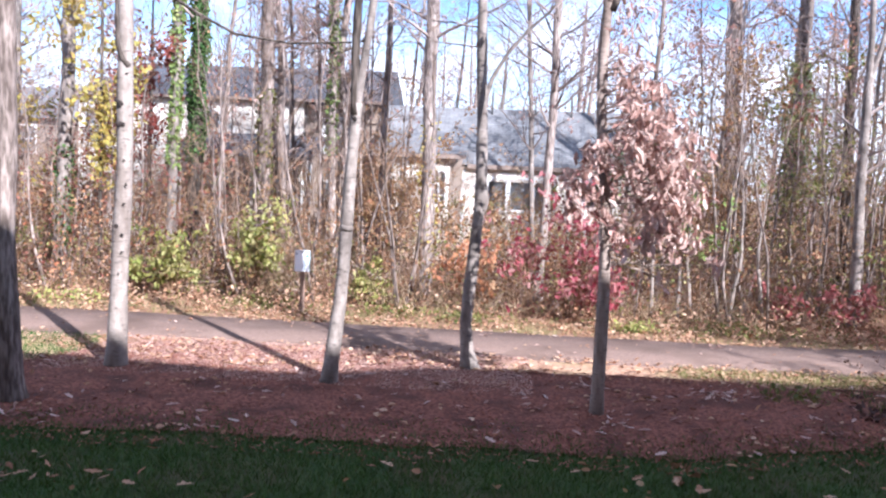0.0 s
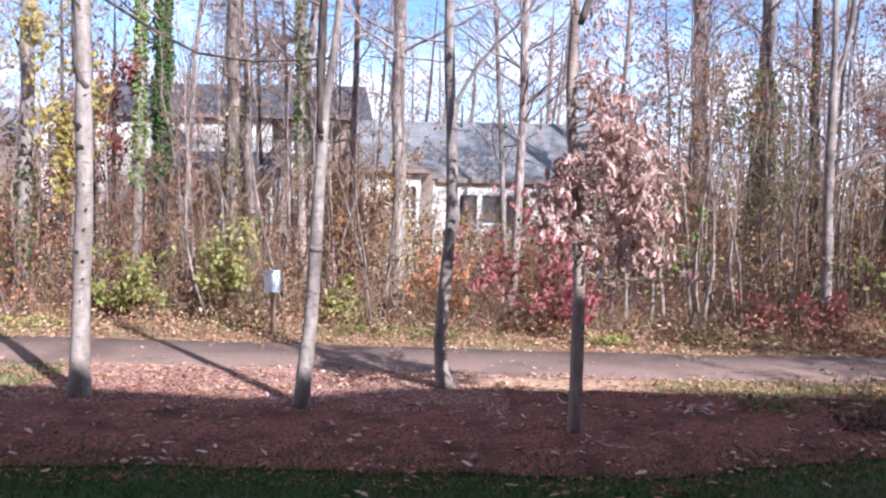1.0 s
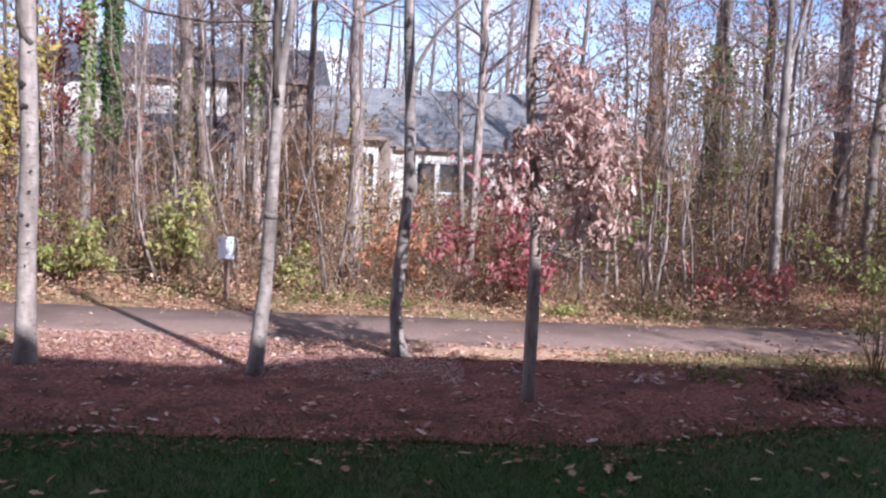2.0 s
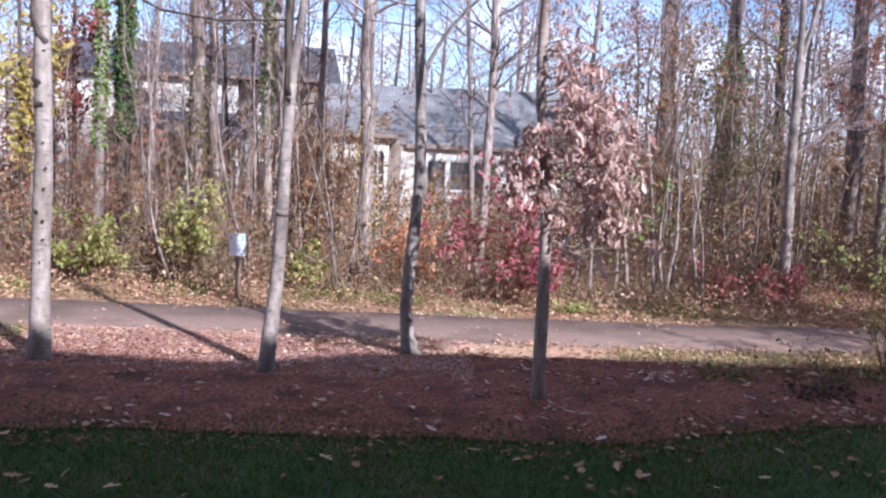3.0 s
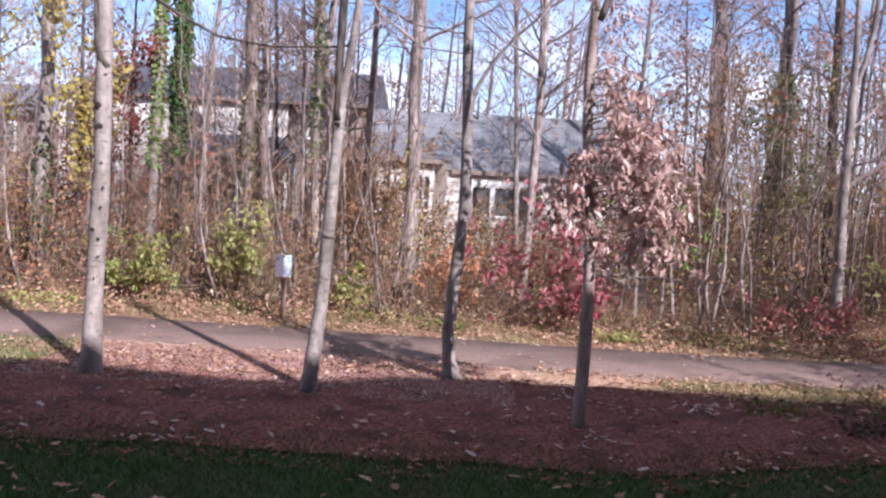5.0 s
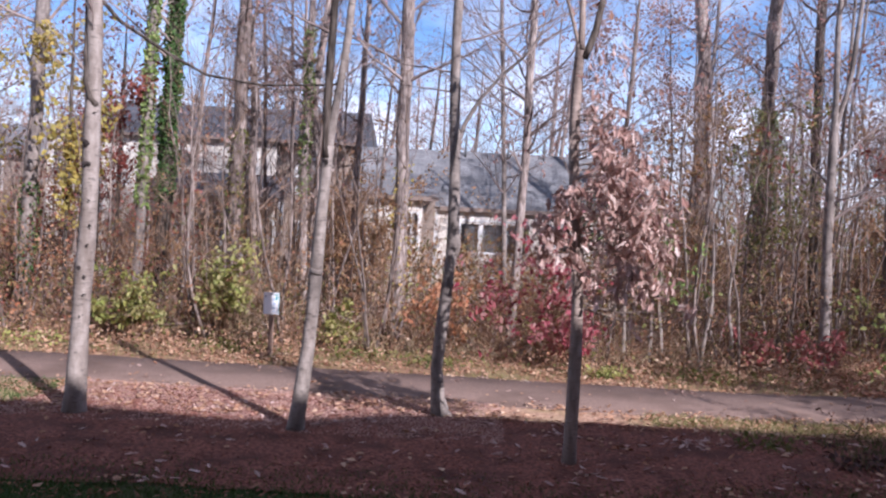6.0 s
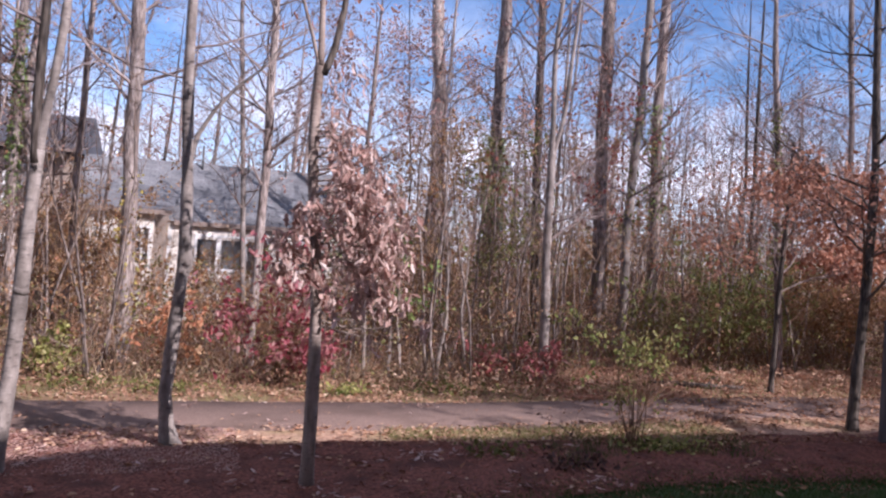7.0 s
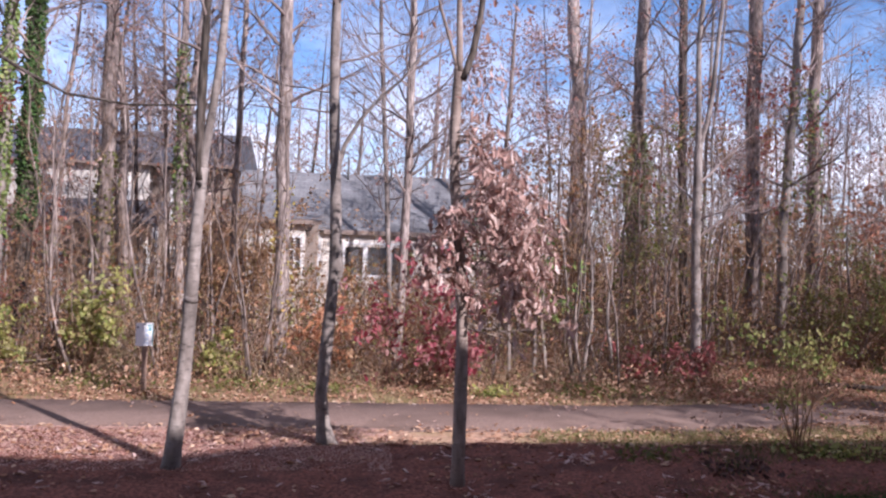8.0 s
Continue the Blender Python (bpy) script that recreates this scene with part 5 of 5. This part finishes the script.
for k, (x, y, w, h, leaf, count, label) in enumerate((
        (17.5, 24.5, 4.0, 3.6, LEAF_WEED, 3200, "tall yellow-green thicket shrub deep in the wood"), (22.0, 26.0, 4.5, 4.2, LEAF_BROWN, 3200, "tall brown thicket shrub deep in the wood"),
        (12.0, 29.0, 4.0, 3.4, LEAF_BROWN, 2600, "tall brown thicket shrub among the trunks"), (15.0, 32.0, 5.0, 4.2, LEAF_OLIVE, 3200, "broad olive thicket shrub among the trunks"),
        (20.5, 33.0, 5.5, 4.8, LEAF_BROWN, 3400, "broad brown thicket shrub among the trunks"), (9.0, 31.0, 4.0, 3.4, LEAF_BROWN, 2400, "brown thicket shrub behind the ivy-clad tree"),
        (26.5, 31.0, 5.5, 4.8, LEAF_OLIVE, 3200, "broad olive thicket shrub far along the path"), (19.5, 21.5, 3.2, 2.8, LEAF_BROWN, 2200, "brown shrub beside the path's far bend"),
        (0.2, 24.0, 2.2, 2.35, LEAF_BROWN, 900, "brown shrub below the low house windows"), (2.2, 25.5, 2.4, 2.3, LEAF_OLIVE, 900, "olive shrub below the low house windows"),
        (-1.0, 26.0, 2.0, 2.3, LEAF_OLIVE, 800, "olive shrub below the bay window"), (3.8, 23.0, 2.0, 2.4, LEAF_BROWN, 800, "brown shrub near the cedar"),
        (1.2, 20.8, 1.8, 2.1, LEAF_BROWN, 700, "brown leafy shrub behind the burning bush"),
        (-2.95, 22.6, 1.4, 3.2, LEAF_BROWN, 2000, "tall russet brush beside the tulip tree"), (-3.3, 24.8, 1.8, 3.9, LEAF_BROWN, 2200, "tall russet brush before the bay"),
        (-3.6, 26.5, 2.2, 3.6, LEAF_BROWN, 1500, "tall brown shrub before the low house"), (-14.0, 25.0, 3.2, 3.2, LEAF_BROWN, 900, "tall brown shrub before the tall house"),
        (-11.5, 26.0, 3.0, 3.2, LEAF_COPPER, 900, "russet shrub before the tall house"), (-12.6, 23.6, 2.6, 3.5, LEAF_MAROON, 900, "dark red shrub before the tall house"), (-9.6, 24.6, 2.4, 3.4, LEAF_BROWN, 900, "tall brown shrub between the ivy-clad trees"), (5.6, 25.0, 2.6, 3.2, LEAF_BROWN, 800, "tall brown shrub beside the low house"))):
    shrub(label, x, y, w, h, leaf, count, 330 + k, 16, 0.1)


def conifer(x, y, height, seed):
    rng = np.random.default_rng(seed)
    t = thing("conifer", (x, y, 0), "dark green cedar beside the low house", "tree")
    s = Shape()
    s.tube([(0, 0, -0.05), (0.03, 0, height * 0.5), (0, 0, height)], [0.1, 0.06, 0.01], 8)
    part("trunk", s, BARK_BROWN, t, smooth=True)
    b, tips = Shape(), []
    for k in range(46):
        z = 0.6 + (height - 0.8) * k / 46
        a = 2.4 * k
        grow(rng, b, (0, 0, z), (math.cos(a), math.sin(a), 0.15), 0.25 + 1.15 * (1 - z / height), 0.012, 1, tips, 0.0, 5)
    part("branch_spray", b, TWIG_DARK, t, kind="stuff")
    pick = rng.integers(0, len(tips), 2600)
    c = np.array([tips[i][:] for i in pick]) + rng.normal(0, 0.07, (2600, 3))
    part("needles", leaf_shape(rng, c, rng.uniform(0.08, 0.16, 2600), width=0.14), LEAF_IVY, t, kind="stuff")


conifer(4.35, 27.5, 5.3, 401)


# ---- brush, litter and grass ----
def brush(name, seed, count, xr, yr, height, material, label):
    """A tangle of thin arching canes."""
    rng = np.random.default_rng(seed)
    s = Shape()
    made = 0
    while made < count:
        x, y = rng.uniform(*xr), yr[0] + (yr[1] - yr[0]) * rng.uniform() ** 1.2
        y += max(0.0, path_far(x) - 15.4) + (clearing(x) if yr[0] > 17 else 0)
        h = height * rng.uniform(0.35, 1.15)
        d = Vector((rng.normal(0, 0.55), rng.normal(0, 0.5), 1))
        pts = bent(rng, (x, y, -0.05), d, h, 3, 0.36, rng.uniform(-0.2, 0.07))
        r = rng.uniform(0.004, 0.011)
        s.spike(pts, [r, r * 0.85, r * 0.6, r * 0.3])
        made += 1
    return tagged(part(name, s, material), label, "brush", kind="stuff")


brush("undergrowth", 501, 5200, (-19, 24), (17.7, 26.5), 1.9, CANE, "tangled brown canes and brambles under the trees")
brush("undergrowth", 502, 1800, (-19, 24), (18.0, 28.0), 2.8, TWIG, "tall dry stalks and saplings in the wood")
brush("undergrowth", 503, 2200, (6, 34), (20.0, 36.0), 2.6, TWIG_DARK, "dark tangled brush deeper in the wood")


brush("undergrowth", 504, 700, (-18, 22), (15.95, 17.6), 0.5, CANE, "low dry stalks and twigs on the far verge")


STRAW = surface("straw", (0.3, 0.215, 0.13), (0.5, 0.39, 0.25), 5, (0.22, 0.15, 0.09), 1.2, bump=0)
brush("straw_stalks", 505, 260, (-6.1, -4.9), (18.6, 20.6), 2.6, STRAW, "tall bundle of pale dry straw stalks behind the sign")
brush("straw_stalks", 506, 240, (-3.0, 1.0), (17.2, 19.0), 1.2, STRAW, "pale dry arching stalks under the tulip tree")
brush("straw_stalks", 507, 260, (3.0, 7.0), (17.2, 18.6), 1.1, STRAW, "pale dry stalks at the foot of the saplings")


def scatter(seed, count, xr, yr, zr, power=1.0):
    rng = np.random.default_rng(seed)
    c = np.stack([rng.uniform(*xr, count), yr[0] + (yr[1] - yr[0]) * rng.uniform(size=count) ** 1.2, zr[0] + (zr[1] - zr[0]) * rng.uniform(size=count) ** power], 1)
    # two thirds gather round every ninth place
    core = c[::9]
    near = core[rng.integers(0, len(core), count)] + rng.normal(0, 1, (count, 3)) * np.array([0.16, 0.16, 0.12])
    c = np.where(rng.uniform(size=(count, 1)) < 0.67, near, c)
    c[:, 2] = np.maximum(c[:, 2], zr[0])
    c[:, 1] += np.array([bend(x) + (clearing(x) if yr[0] > 17 else 0) for x in c[:, 0]])
    # bare hollows a stride wide
    c = np.array([p for p in c if noise.noise(Vector((0.8 * p[0], 0.5 * p[1], 1.1 * p[2] + seed))) > -0.08 or rng.uniform() < 0.12])
    return rng, c


def loose(name, rng, c, sizes, material, label, **kw):
    return tagged(part(name, leaf_shape(rng, c, sizes, **kw), material), label, "leaves", kind="stuff")


rng, c = scatter(511, 42000, (-19, 26), (17.2, 27.0), (0.05, 2.3), 1.1)
loose("brush_leaves", rng, c, rng.uniform(0.05, 0.11, len(c)), LEAF_BRUSH_SHADE, "withered brown leaves caught in the brush, darkened for its hollow shade")
rng, c = scatter(512, 14000, (-19, 24), (17.2, 24.0), (0.03, 1.5), 1.5)
loose("brush_leaves", rng, c, rng.uniform(0.04, 0.09, len(c)), LEAF_OLIVE, "dull green leaves in the brush")
rng, c = scatter(516, 2600, (-19, 24), (17.0, 23.0), (0.05, 1.8), 1.2)
loose("brush_leaves", rng, c, rng.uniform(0.05, 0.1, len(c)), LEAF_LIME, "yellow-green leaves hanging on in the brush")
rng, c = scatter(517, 500, (-12, 9), (17.0, 21.0), (0.2, 2.0), 1.1)
loose("brush_leaves", rng, c, rng.uniform(0.05, 0.1, len(c)), LEAF_ORANGE, "orange leaves hanging on in the brush")
rng, c = scatter(514, 10000, (-18, 22), (15.7, 17.8), (0.01, 0.45), 2.2)
loose("brush_leaves", rng, c, rng.uniform(0.04, 0.1, len(c)), LITTER, "dry leaves heaped along the wood's edge", flat=0.3)
rng, c = scatter(515, 1500, (-18, 22), (15.8, 17.8), (0.01, 0.4), 1.6)
loose("brush_leaves", rng, c, rng.uniform(0.04, 0.09, len(c)), LEAF_OLIVE, "low green weeds along the wood's edge")
rng, c = scatter(518, 2600, (-15, -7.4), (17.4, 22.0), (0.3, 3.3), 1.0)
loose("brush_leaves", rng, c, rng.uniform(0.04, 0.09, len(c)), LEAF_MAROON, "dark red leaves hanging on in the brush")
rng, c = scatter(519, 420, (-11.6, -8.6), (17.2, 19.5), (0.3, 2.4), 1.0)
loose("brush_leaves", rng, c, rng.uniform(0.05, 0.12, len(c)), LEAF_ORANGE, "orange leaves on the brush by the grey forked tree")
rng, c = scatter(513, 5200, (6, 34), (20.0, 36.0), (0.05, 3.2), 1.2)
loose("brush_leaves", rng, c, rng.uniform(0.06, 0.12, len(c)), LEAF_BROWN, "withered brown leaves deep in the wood")


def fallen(seed, count, xr, near, far, z, sizes, label, material=LITTER, curled=False):
    rng = np.random.default_rng(seed)
    x = rng.uniform(*xr, count)
    f = rng.uniform(size=count)
    # half of them drift together
    hub = rng.integers(0, count, max(count // 14, 1))[rng.integers(0, max(count // 14, 1), count)]
    drift = rng.uniform(size=count) < 0.5
    x, f = np.where(drift, x[hub] + rng.normal(0, 0.22, count), x), np.where(drift, np.clip(f[hub] + rng.normal(0, 0.06, count), 0, 1), f)
    y = np.array([near(a) + (far(a) - near(a)) * b for a, b in zip(x, f)])
    c = np.stack([x, y, z + rng.uniform(0, 0.02, count)], 1)
    if curled:
        shape = oak_leaf_shape(rng, c, rng.uniform(*sizes, count), 0.0)
        v = np.array(shape.v)
        v[:, 2] = z + 0.4 * np.abs(v[:, 2] - z)
        shape.v = v.tolist()
        return tagged(part("fallen_leaves", shape, material), label, "leaves", kind="stuff")
    bare = np.array([noise.noise(Vector((0.9 * p[0], 1.3 * p[1], seed))) for p in c]) < -0.05
    c = c[~(bare & (rng.uniform(size=count) < 0.75))]
    count = len(c)
    return loose("fallen_leaves", rng, c, rng.uniform(*sizes, count), material, label, flat=0.88, width=0.33, fold=0.5)


fallen(521, 650, (-12, 9), bed_near, bed_far, 0.035, (0.04, 0.125), "dry tan leaves fallen on the mulch")
fallen(529, 420, (-9, 6), bed_near, bed_far, 0.035, (0.09, 0.17), "large pale curled leaves on the mulch", LEAF_OAK, True)
fallen(530, 90, (-8, 9), lambda x: 6.2, bed_near, 0.05, (0.1, 0.18), "large curled leaves lying on the lawn", LITTER, True)
fallen(522, 4400, (-13, 9), lambda x: 10.9 if x < -2 else 11.9, lambda x: path_near(x) + 0.2, 0.03, (0.04, 0.105), "pale dry leaves along the near edge of the path")
fallen(523, 420, (-16, 20), path_near, path_far, 0.03, (0.04, 0.09), "scattered dry leaves on the asphalt")
fallen(528, 1500, (8, 20), path_near, path_far, 0.03, (0.04, 0.1), "dry brown leaves on the shaded asphalt", LITTER_DEEP)
fallen(533, 80, (-7, 10), lambda x: path_near(x) - 0.5, path_far, 0.03, (0.08, 0.14), "pale curled leaves lying on the asphalt", LEAF_OAK, True)
# pale shreds from the shade's edge to the path, brightness of the sun in their colour
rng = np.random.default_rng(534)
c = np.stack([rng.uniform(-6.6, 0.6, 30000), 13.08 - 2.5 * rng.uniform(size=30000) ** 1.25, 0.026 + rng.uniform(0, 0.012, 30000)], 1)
loose("sunlit_shreds", rng, c, rng.uniform(0.016, 0.04, len(c)), MULCH_SUNLIT, "pale mulch shreds that brighten the sunlit strip beside the path", flat=0.95, width=0.3)
fallen(524, 15000, (-19, 24), lambda x: path_far(x) - 0.1, lambda x: path_far(x) + 3.0 + clearing(x), 0.0, (0.045, 0.125), "thick fallen leaves along the wood's edge", LITTER)
fallen(525, 130, (-7, 12), lambda x: 6.2, bed_near, 0.05, (0.06, 0.14), "dry leaves lying on the lawn", LEAF_BROWN)
fallen(526, 5200, (6.5, 22), lambda x: bed_far(x) - 0.8, lambda x: path_near(x) + 0.15, 0.02, (0.05, 0.11), "dry brown leaves drifted beside the path", LITTER_DEEP)
fallen(532, 2600, (9.0, 22), lambda x: path_near(x) + 0.3, path_far, 0.03, (0.05, 0.11), "dry leaves drifted across the asphalt", LITTER_DEEP)


fallen(527, 6000, (7.5, 22), lambda x: path_far(x) + 0.1, lambda x: path_far(x) + 2.6 + clearing(x), 0.0, (0.05, 0.12), "deep drift of russet leaves past the path", LEAF_COPPER)


def mulch_chips():
    rng = np.random.default_rng(531)
    x = rng.uniform(-9, 12, 25000)
    stray = np.where(rng.uniform(size=len(x)) < 0.12, 0.55, 0.0)
    y = np.array([bed_near(a) - e * b + (bed_far(a) - bed_near(a)) * b * (e == 0) for a, b, e in zip(x, rng.uniform(size=len(x)), stray)])
    c = np.stack([x, y, 0.02 + rng.uniform(0, 0.02, len(x))], 1)
    c = np.array([p for p in c if noise.noise(Vector((1.4 * p[0], 1.4 * p[1], 5.0))) > -0.1 or rng.uniform() < 0.35])
    x = c[:, 0]
    tagged(part("mulch_chips", leaf_shape(rng, c, rng.uniform(0.03, 0.085, len(x)), flat=0.8, width=0.12, fold=0.3), CHIP), "shredded red-brown bark mulch", "mulch", kind="stuff")


def turf(seed, count, xr, near, far, z, height, material, label, width=0.006, power=1.0):
    rng = np.random.default_rng(seed)
    x = rng.uniform(*xr, count)
    y = np.array([near(a) + (far(a) - near(a)) * b for a, b in zip(x, rng.uniform(size=count) ** power)])
    tagged(part("grass", blade_shape(rng, x, y, z, height, 0.5, width), material), label, "grass", kind="stuff")


mulch_chips()
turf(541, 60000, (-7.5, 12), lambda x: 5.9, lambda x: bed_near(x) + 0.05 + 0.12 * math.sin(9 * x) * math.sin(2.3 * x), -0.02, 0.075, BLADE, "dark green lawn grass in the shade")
turf(546, 9000, (-9, 12), lambda x: bed_near(x) - 0.08, lambda x: bed_near(x) + 0.85 + 0.2 * math.sin(5 * x) + 0.1 * math.sin(17 * x), 0.0, 0.06, BLADE, "straggling grass at the lawn's edge", power=1.3)
turf(542, 6000, (-16, 22), lambda x: path_far(x) + 0.02, lambda x: path_far(x) + 1.7, -0.015, 0.11, BLADE_DRY, "dry yellow-green grass on the far verge")
turf(543, 6500, (3.0, 9.5), lambda x: bed_far(x) + 0.05, lambda x: path_near(x) - 0.02, -0.01, 0.1, BLADE_DRY, "dry yellow-green grass on the near verge")
turf(544, 12000, (-15, -6.5), lambda x: bed_far(x) - 0.1, lambda x: path_near(x) - 0.02, -0.015, 0.09, BLADE, "sunlit grass at the end of the mulch bed")
turf(545, 1100, (5.2, 9.2), lambda x: 11.0 + 0.3 * math.sin(2 * x), lambda x: 12.1 + 0.25 * math.sin(3 * x), 0.0, 0.17, BLADE, "green grass tuft below the wispy bush")


def thicket(seed, count, xr, yr, tall, label, leaf, leaves, size=0.075):
    """Thin upright stems with fine twigs, too many to count."""
    rng = np.random.default_rng(seed)
    s, tips, made = Shape(), [], 0
    while made < count:
        x, y = rng.uniform(*xr), rng.uniform(*yr)
        if -1.7 < x * 31 / y < 4.6 and rng.uniform() < 0.93:
            continue
        h, r = rng.uniform(*tall), rng.uniform(0.007, 0.022)
        pts = bent(rng, (x, y + bend(x) + clearing(x), -0.05), (rng.normal(0, 0.12), rng.normal(0, 0.1), 1), h, 6, 0.08, 0.07)
        s.spike(pts, [r * (1 - 0.13 * i) for i in range(7)])
        for _ in range(6):
            i = int(rng.integers(1, 6))
            a = rng.uniform(0, 6.28)
            grow(rng, s, pts[i], (math.cos(a), math.sin(a), rng.uniform(0.2, 1.2)), h * rng.uniform(0.1, 0.24), r * 0.5, 1, tips, 0.03, 4)
        made += 1
    tagged(part("thicket", s, TWIG_BROWN), label, "thicket", kind="stuff")
    c = clumped(rng, tips, leaves, 6, 0.09)
    loose("thicket_leaves", rng, c, size * rng.uniform(0.65, 1.35, leaves), leaf, "last withered leaves on the thicket twigs", droop=0.7)


thicket(551, 540, (-18, 2), (18.0, 29.5), (1.8, 4.4), "thin bare saplings crowding before the houses", LEAF_BROWN, 6500)
thicket(552, 420, (4, 32), (19.0, 38.0), (3.0, 9.5), "thin bare saplings crowding the wood beyond the path", LEAF_LAST, 9000)


def curled_leaf_heap(x, y):
    """A small heap of large pale curled leaves on the lawn."""
    rng = np.random.default_rng(571)
    t = thing("leaf_heap", (x, y, 0), "small heap of large pale curled leaves on the lawn", "leaves")
    for k in range(7):
        c = np.array([[rng.normal(0, 0.04), rng.normal(0, 0.04), 0.05 + 0.015 * k]])
        part("leaf", leaf_shape(rng, c, np.array([rng.uniform(0.12, 0.19)]), flat=0.3, width=0.36, fold=0.7), LITTER, t)


def weed_clump(x, y, seed, leaf, label, count=140, spread=0.35):
    rng = np.random.default_rng(seed)
    t = thing("weed_clump", (x, y, 0), label, "weeds")
    c = np.stack([rng.normal(0, spread, count), rng.normal(0, spread * 0.6, count), rng.uniform(0.02, 0.16, count)], 1)
    part("foliage", leaf_shape(rng, c, rng.uniform(0.05, 0.12, count), flat=0.2, width=0.3), leaf, t, kind="stuff")
    b = blade_shape(rng, c[:60, 0], c[:60, 1], 0.0, 0.2, 0.6, 0.006)
    part("grass_tuft", b, BLADE, t, kind="stuff")


curled_leaf_heap(2.0, 7.75)
weed_clump(4.3, 11.3, 572, LEAF_OLIVE, "low green weeds in the shaded mulch", 90)
weed_clump(5.4, 10.6, 573, LEAF_ROTTEN, "dark heap of leaves and weeds in the mulch", 170, 0.35)
weed_clump(7.4, 11.5, 574, LEAF_LIME, "sunlit yellow-green weeds under the wispy bush", 260, 0.4)
weed_clump(2.9, 16.3, 575, LEAF_LIME, "yellow-green weeds on the far verge", 160, 0.25)
weed_clump(-2.2, 16.9, 576, LEAF_OLIVE, "green weeds on the far verge", 220, 0.5)
weed_clump(-0.6, 16.6, 577, LEAF_OLIVE, "green weeds on the far verge", 180, 0.45)
weed_clump(-5.2, 17.0, 578, LEAF_OLIVE, "green weeds beside the sign", 200, 0.5)
weed_clump(-9.5, 16.6, 579, LEAF_LIME, "sunlit weeds on the far verge", 260, 0.7)
weed_clump(5.2, 16.6, 580, LEAF_OLIVE, "green weeds on the far verge", 200, 0.6)

thicket(553, 320, (3, 46), (37.0, 50.0), (4.5, 9.5), "hazy thicket of bare saplings behind the wood", LEAF_BROWN, 9000, 0.16)
thicket(554, 160, (-34, -18), (22.0, 40.0), (3.5, 8.5), "bare saplings at the end of the houses", LEAF_COPPER, 3000)


shrub("small yellow-green shrub on the littered verge", 11.9, 18.9, 0.7, 0.9, LEAF_LIME, 260, 322, 8, 0.1)


def fallen_log():
    log = thing("fallen_log", (12.0, 17.6, 0), "thin dark fallen log lying in the leaves", "log")
    s = Shape()
    s.tube([(-0.9, 0.5, 0.05), (-0.3, 0.2, 0.07), (0.4, -0.1, 0.06), (1.3, -0.3, 0.07)], [0.05, 0.07, 0.065, 0.04], 9)
    part("stem", s, BARK_DARK, log, smooth=True)
    s = Shape()
    s.tube([(0.4, -0.1, 0.08), (0.7, 0.15, 0.2), (1.0, 0.3, 0.26)], [0.025, 0.02, 0.01], 6)
    part("branch_stub", s, BARK_DARK, log, smooth=True)


fallen_log()


def dead_stalks(x, y):
    """Arching dead weed stalks with dark seed heads."""
    rng = np.random.default_rng(583)
    t = thing("dead_weed", (x, y, 0), "arching dead weed stalks with dark seed heads", "weeds")
    for k in range(9):
        s = Shape()
        pts = bent(rng, (rng.normal(0, 0.25), rng.normal(0, 0.1), -0.03), (rng.normal(-0.7, 0.4), rng.normal(0, 0.2), 1), rng.uniform(0.5, 1.0), 5, 0.12, -0.16)
        s.spike(pts, [0.006, 0.005, 0.005, 0.004, 0.003])
        stalk = part("stalk", s, TWIG_DARK, t)
        c = np.array([pts[-1][:]] * 9) + rng.normal(0, 0.022, (9, 3))
        part("seed_head", leaf_shape(rng, c, rng.uniform(0.03, 0.06, 9), width=0.4), LEAF_ROTTEN, stalk, "dark seed head", kind="stuff")


dead_stalks(5.9, 12.2)


# ---- the far wood ----
def far_woods():
    rng = np.random.default_rng(601)
    s = Shape()
    for _ in range(210):
        x = rng.uniform(-60, 85)
        y = rng.uniform(46, 80)
        if x < 2 and y < 52:
            y += 8
        h, r = rng.uniform(7, 13) if x < 20 else rng.uniform(12, 19), rng.uniform(0.06, 0.15)
        pts = bent(rng, (x, y, -0.05), (rng.normal(0, 0.05), 0, 1), h, 5, 0.09, 0.05)
        s.tube(pts, [r * (1 - 0.17 * i) for i in range(6)], 4)
        for _ in range(16):
            i = int(rng.integers(1, 6))
            a = rng.uniform(0, 6.28)
            grow(rng, s, pts[i], (math.cos(a), math.sin(a), 0.9), rng.uniform(1.6, 3.6), 0.03, 1, [], 0.04, 6)
    tagged(part("far_woods", s, TWIG), "bare grey-brown trees far behind the houses", "woods", kind="stuff")
    c = np.stack([rng.uniform(-60, 85, 17000), rng.uniform(44, 74, 17000), 0.1 + 7.5 * rng.uniform(size=17000) ** 1.4], 1)
    c[:, 1] += np.where((c[:, 0] < 2) & (c[:, 1] < 52), 8, 0)
    loose("far_brush", rng, c, rng.uniform(0.15, 0.35, len(c)), LEAF_BROWN, "brown brush on the far woodland floor")


far_woods()
